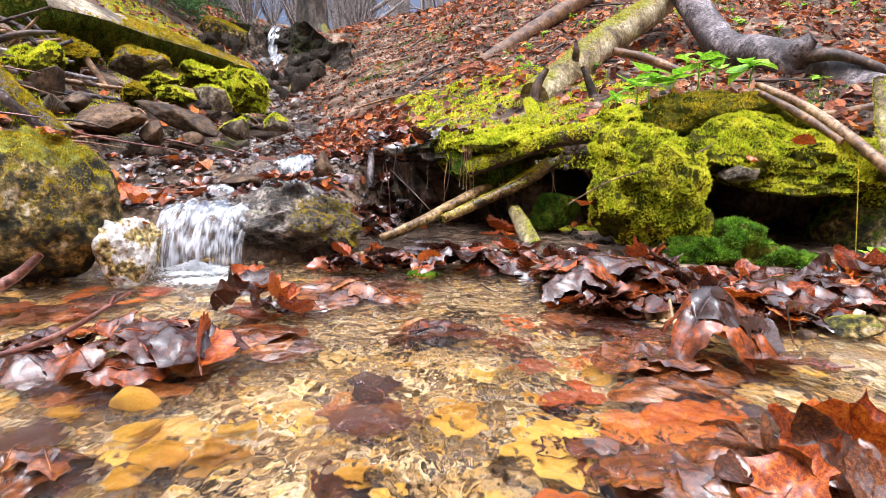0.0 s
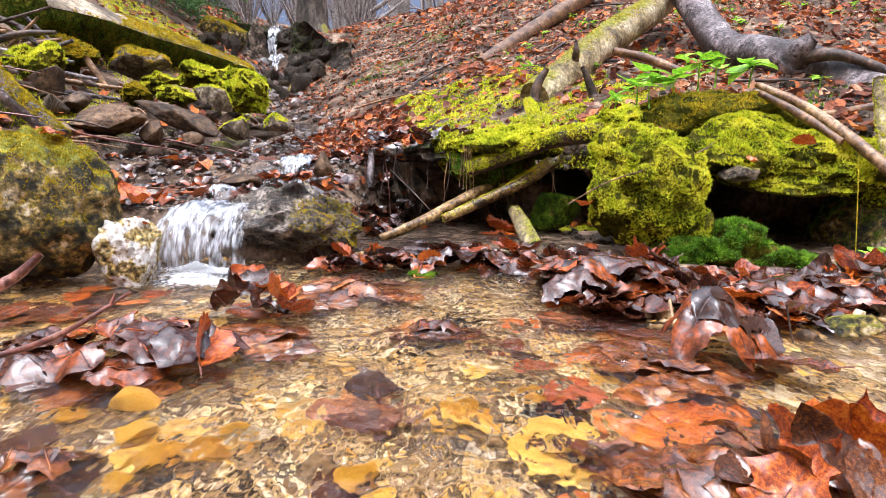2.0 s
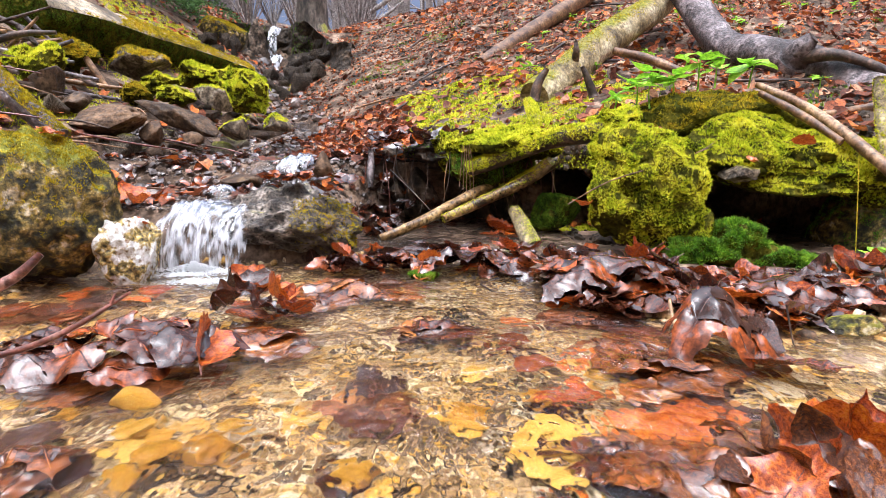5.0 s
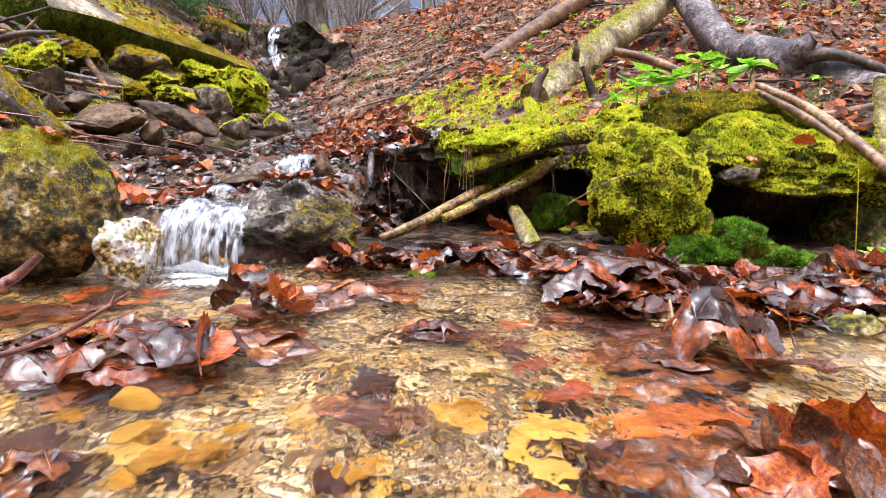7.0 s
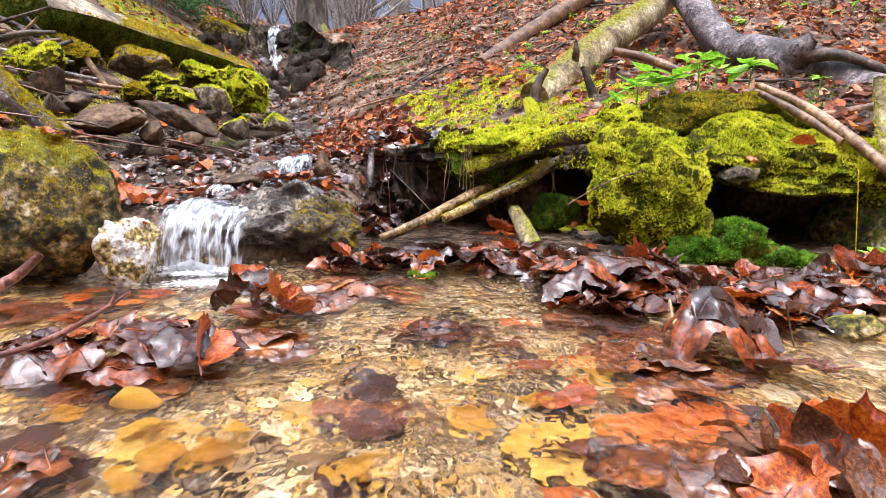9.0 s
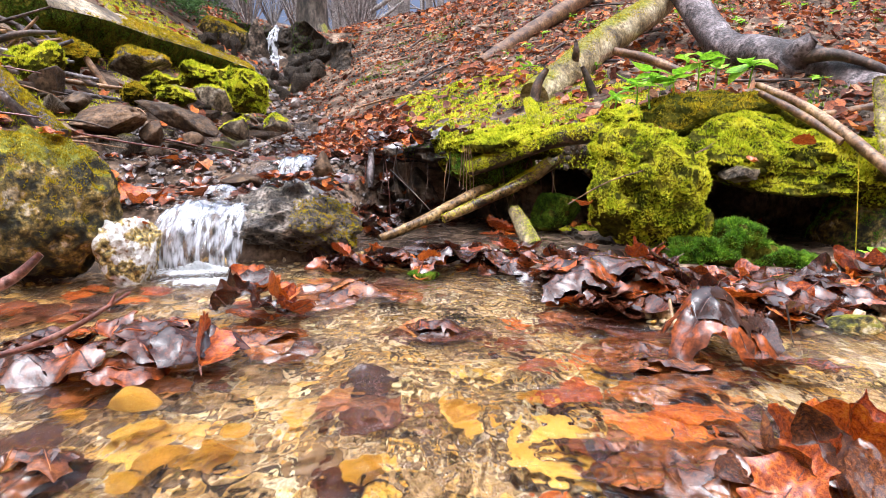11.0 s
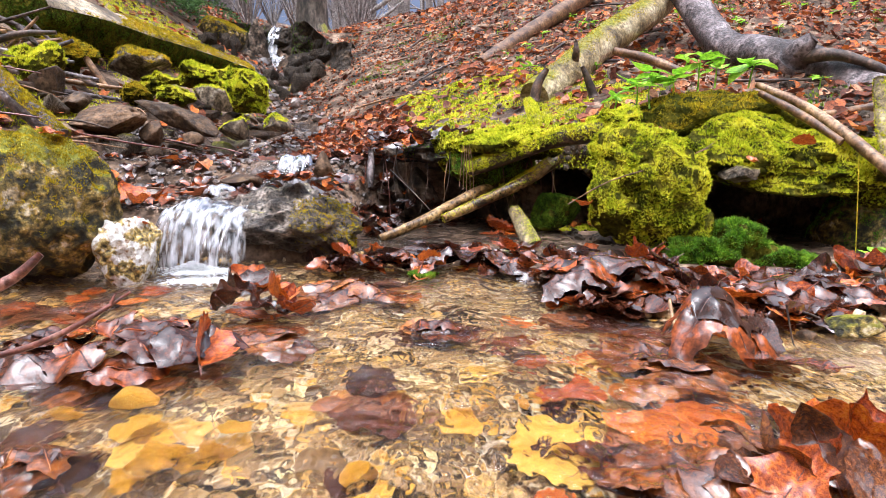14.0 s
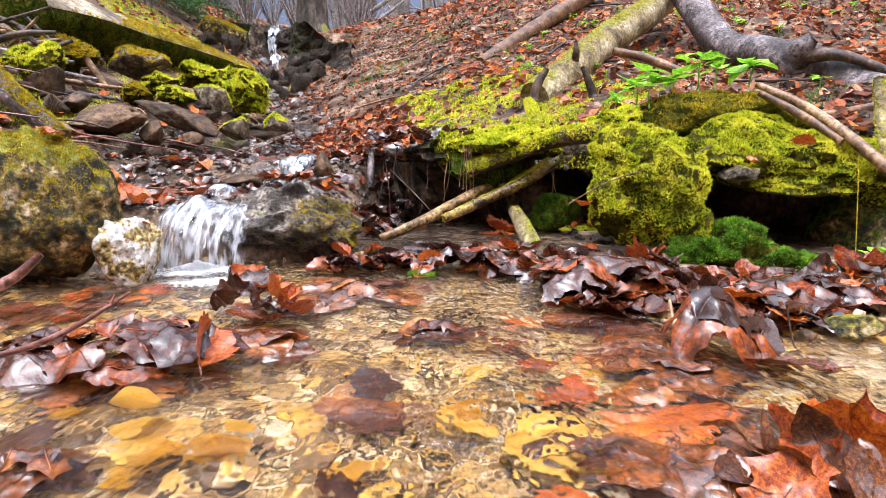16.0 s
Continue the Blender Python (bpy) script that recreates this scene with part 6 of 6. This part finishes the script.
# ---- the wood behind ----
def bare_tree(name, at, height, radius, seed, label, limbs=9, lean=0.3):
    r = np.random.default_rng(seed)
    ob = base(name, pose(*at), label, "tree", "trees of the wood")
    dx, dy = r.normal(0, lean, 2)
    pts = [(0, 0, -0.2, radius * 1.5), (0, 0, 0.25, radius * 1.05), (dx * 0.3, dy * 0.3, height * 0.35, radius * 0.85), (dx, dy, height * 0.7, radius * 0.55), (dx * 1.4, dy * 1.4, height, radius * 0.12)]
    part("trunk", limb(pts, 24, 10, 0.08, seed, 2.0), M_FARBARK, ob)
    c = curve_points(pts, 60)
    out = []
    for k in range(limbs):
        i = int(r.uniform(16, 57))
        a, l = r.uniform(0, 2 * np.pi), height * r.uniform(0.1, 0.24) * (1.2 - i / 70)
        s = c[i]
        d = np.array([math.cos(a), math.sin(a), 0.0])
        e1, e2 = s[:3] + d * l * 0.5 + [0, 0, l * 0.3], s[:3] + d * l + [0, 0, l * r.uniform(0.3, 0.9)]
        out.append(limb([(*s[:3], s[3] * 0.4), (*e1, s[3] * 0.25), (*e2, 0.004)], 6, 5, 0.1, seed + k))
        for _ in range(3):
            b0 = e1 + (e2 - e1) * r.random()
            b1 = b0 + r.normal(0, l * 0.25, 3) + [0, 0, l * 0.15]
            out.append(limb([(*b0, s[3] * 0.14), (*((b0 + b1) / 2 + r.normal(0, 0.05, 3)), s[3] * 0.1), (*b1, 0.003)], 4, 4, 0.1, seed + k))
    part("crown", joined(out), M_FARBARK, ob, "bare grey twigs")
    return ob


at = (-1.164, 5.95, 1.144)
big = base("beech_tree", pose(at[0], at[1], at[2] - 0.05), "stout grey beech with mossy root flare above the fall", "tree", "trees of the wood")
part("trunk", limb([(0, 0, -0.2, 0.24), (0, 0, 0.0, 0.18), (-0.01, 0, 0.2, 0.14), (0, 0, 1.2, 0.13), (0.05, 0.1, 4, 0.11), (0.1, 0.2, 9, 0.03)], 60, 16, 0.12, 5, 4.0), M_TREE, big)
for k in range(6):
    a = k * 1.05 + 0.3
    part("root", limb([(math.cos(a) * 0.08, math.sin(a) * 0.08, 0.16, 0.07), (math.cos(a) * 0.2, math.sin(a) * 0.2, 0.02, 0.05), (math.cos(a) * 0.42, math.sin(a) * 0.42, -0.1, 0.03)], 10, 8, 0.2, k), M_TREE, big)
trees = [bare_tree("beech_tree", (-3.6 + 1.3 * k, 12.0 + 2.5 * k, on_ground(-3.6 + 1.3 * k, 12.0 + 2.5 * k)), 9 + 2 * k, 0.1 + 0.03 * k, 40 + k, "slender leafless grey beech in the wood behind") for k in range(4)]
r = np.random.default_rng(66)
count = 0
while count < 62:
    x, y = r.uniform(-16, 14), r.uniform(8.5, 42)
    # The last ones stand unseen behind the camera, added for reflections and slight shade.
    if count >= 46:
        x, y = r.uniform(-14, 14), r.uniform(-16, -4)
    if abs(x) < 1.5 and y < 0:
        continue
    copy_thing(trees[count % 4], pose(x, y, on_ground(x, y) - 0.1, 0, 0, r.uniform(0, 360)))
    count += 1

for k in range(22):
    x, y = -3.4 + 0.42 * k + r.uniform(-0.2, 0.2), r.uniform(15.0, 27)
    copy_thing(trees[k % 2], pose(x, y, on_ground(x, y) - 0.1, 0, 0, r.uniform(0, 360)))


def shrub(at, seed):
    r = np.random.default_rng(seed)
    out = []
    for k in range(26):
        a, l = r.uniform(0, 2 * np.pi), r.uniform(0.5, 1.6)
        d = np.array([math.cos(a) * 0.45, math.sin(a) * 0.45, 1.0])
        q = d * l
        out.append(limb([(0, 0, -0.05, 0.008), (*(q * 0.5 + r.normal(0, 0.06, 3)), 0.006), (*q, 0.002)], 6, 4, 0.1, k))
        for _ in range(3):
            b0 = q * r.uniform(0.4, 0.9)
            out.append(limb([(*b0, 0.004), (*(b0 + r.normal(0, 0.1, 3)), 0.003), (*(b0 + r.normal(0, 0.2, 3)), 0.001)], 4, 4, 0.1, k))
    return thing("bare_shrub", joined(out), M_FARBARK, "leafless grey brown shrub at the top of the bank", "shrub", "shrubs on the bank", at=pose(*at))


shrubs = [shrub((-2.6 + k * 0.5, 6.9 + 0.3 * k, on_ground(-2.6 + k * 0.5, 6.9 + 0.3 * k)), 20 + k) for k in range(3)]
for k in range(16):
    x, y = r.uniform(-4.5, -0.9), r.uniform(6.6, 10)
    copy_thing(shrubs[k % 3], pose(x, y, on_ground(x, y), 0, 0, r.uniform(0, 360)))


def spruce(at, height, seed):
    r = np.random.default_rng(seed)
    ob = base("spruce", pose(*at), "young dark green spruce behind the fallen log", "tree")
    part("trunk", limb([(0, 0, -0.1, 0.03), (0, 0, height * 0.5, 0.02), (0, 0, height, 0.004)], 10, 8, 0.1, seed), M_DARKWOOD, ob)
    twigs, pts, nor = [], [], []
    for k in range(36):
        h = height * r.uniform(0.05, 0.98)
        a, l = r.uniform(0, 2 * np.pi), (height - h) * 0.42 + 0.1
        d = np.array([math.cos(a), math.sin(a), 0])
        e = d * l + [0, 0, h - l * 0.25]
        twigs.append(limb([(0, 0, h, 0.006), (*(d * l * 0.5 + [0, 0, h - l * 0.05]), 0.004), (*e, 0.0015)], 6, 4, 0.05, k))
        side = np.array([-d[1], d[0], 0])
        for t in np.linspace(0.15, 1, 11):
            c0 = np.array([0, 0, h]) * (1 - t) + e * t + [0, 0, 0.06 * l * math.sin(math.pi * t)]
            for w in (-1, 1):
                for q in np.linspace(0, 1, 5):
                    pts.append(c0 + side * w * q * l * 0.32 * (1.1 - t) + d * q * 0.05 - [0, 0, 0.03 * q])
                    nor.append(side * w + d * 0.8)
    part("branches", joined(twigs), M_DARKWOOD, ob)
    part("needles", spread(tuft(6, 3, 0.9), poses(np.array(pts), np.array(nor), r.uniform(0.025, 0.042, len(pts)), r, 0.5)), M_NEEDLE, ob)
    return ob


for k, (at, h) in enumerate([((-2.04, 4.6, 1.043), 1.5), ((-2.093, 5.4, 1.203), 1.2)] ):
    spruce((at[0], at[1], on_ground(at[0], at[1])), h, 50 + k)
# dead sticks heaped at the top of the left bank
r = np.random.default_rng(71)
for k in range(16):
    a = (-1.402, 2.2, 0.602)
    x, y = a[0] + r.uniform(-0.25, 0.25), a[1] + r.uniform(-0.25, 0.25)
    l, t = r.uniform(0.15, 0.4), r.uniform(-0.9, 0.6)
    z = on_ground(x, y) + r.uniform(0.01, 0.06)
    wood("branch", [(x - l / 2 * math.cos(t), y - l / 2 * math.sin(t), z + 0.03, 0.008), (x, y, z, 0.009), (x + l / 2 * math.cos(t), y + l / 2 * math.sin(t), z - 0.02, 0.005)], (M_DARKWOOD, M_STICK, M_BARK)[k % 3], "dead stick in a tangle on the bank", n=10, seg=7, seed=k, group="sticks on the bank")
for k in range(34):
    x, y = r.uniform(-0.4, 2.4), r.uniform(2.2, 5.5)
    if right_hill(x, y) < bed(y) + 0.05:
        continue
    l, t = r.uniform(0.12, 0.5), r.uniform(-0.6, 1.2)
    c, s = math.cos(t) * l / 2, math.sin(t) * l / 2
    wood("branch", [(x - c, y - s, on_ground(x - c, y - s, 0.012), 0.004), (x, y, on_ground(x, y, 0.018), 0.006), (x + c, y + s, on_ground(x + c, y + s, 0.012), 0.003)], (M_DARKWOOD, M_STICK, M_BARK)[k % 3], "thin dead stick lying on the leafy slope", n=8, seg=6, seed=k, group="sticks on the slope")

# ---- foam and the upper water ----
r = np.random.default_rng(12)
FOAM = []
BUBBLE = (np.array([[1, 0, 0], [-1, 0, 0], [0, 2.4, 0], [0, -2.4, 0], [0, 0, 0.3], [0, 0, -0.3]]), np.array([[0, 2, 4], [2, 1, 4], [1, 3, 4], [3, 0, 4], [2, 0, 5], [1, 2, 5], [3, 1, 5], [0, 3, 5]]))


def foam(at, rx, ry, count, seed, parent, lift=0.0):
    g = np.random.default_rng(seed)
    a, d = g.uniform(0, 2 * np.pi, count), np.abs(g.normal(0, 0.55, count))
    q = np.stack([rx * d * np.cos(a), ry * d * np.sin(a), lift * g.random(count) * np.exp(-2 * d)], -1)
    s = g.uniform(0.0006, 0.0028, count) * np.exp(-0.6 * d)
    ob = part("foam", spread(BUBBLE, poses(q, np.tile([0, 0, 1.0], (count, 1)), s, g, 0.03)), M_FOAM, parent, "white bubbling foam")
    FOAM.append((ob, at, seed))
    return ob


for k, (at, rx, ry, c, lift) in enumerate([((-0.484, 1.209, 0.002), 0.085, 0.035, 2200, 0.02), ((-0.483, 1.167, 0.002), 0.07, 0.03, 1300, 0.004), ((-0.408, 1.198, 0.002), 0.07, 0.03, 1300, 0.004), ((-0.431, 1.113, 0.001), 0.11, 0.05, 1800, 0.001)]):
    foam(at, rx, ry, c, 60 + k, fall, lift)
foam((-0.425, 1.715, 0.125), 0.05, 0.02, 500, 66, little, 0.012)
foam((-1.4, 5.2, 0.7), 0.1, 0.06, 300, 67, upper, 0.03)

ys = np.linspace(1.33, 3.3, 180)
us = np.linspace(-1, 1, 30)
cx = np.interp(ys, [1.3, 1.7, 1.8, 2.3, 3.0, 3.3], [-0.49, -0.48, -0.45, -0.52, -0.64, -0.72])
hw = np.interp(ys, [1.3, 1.6, 1.8, 2.3, 3.3], [0.1, 0.16, 0.09, 0.1, 0.06])
X = cx[:, None] + us[None] * hw[:, None]
Y = np.repeat(ys[:, None], 30, 1)
Z = bed(Y) + 0.008 + 0.006 * fbm(np.stack([X * 25, Y * 18, 0 * X], -1).reshape(-1, 3), 3, 88).reshape(X.shape) - 0.02 * np.abs(us[None]) ** 4
idx = np.arange(X.size).reshape(X.shape)
sheet = thing("stream", (np.stack([X, Y, Z], -1).reshape(-1, 3), np.stack([idx[:-1, :-1], idx[:-1, 1:], idx[1:, 1:], idx[1:, :-1]], -1).reshape(-1, 4)), M_WATER, "thin clear water running down the gravel", "water", kind="structure")
sheet.visible_shadow = False
xs, ys = np.linspace(-0.2, 0.3, 60), np.linspace(1.28, 1.86, 60)
X, Y = np.meshgrid(xs, ys)
Z = 0.024 + 0.0012 * fbm(np.stack([X * 22, Y * 30, 0 * X], -1).reshape(-1, 3), 2, 89).reshape(X.shape) - 0.03 * smooth(1.36, 1.27, Y)
idx = np.arange(X.size).reshape(X.shape)
pool = thing("pool", (np.stack([X, Y, Z], -1).reshape(-1, 3), np.stack([idx[:-1, :-1], idx[:-1, 1:], idx[1:, 1:], idx[1:, :-1]], -1).reshape(-1, 4)), M_WATER, "dark still pool beneath the undercut bank", "water", kind="structure")
pool.visible_shadow = False


motions()
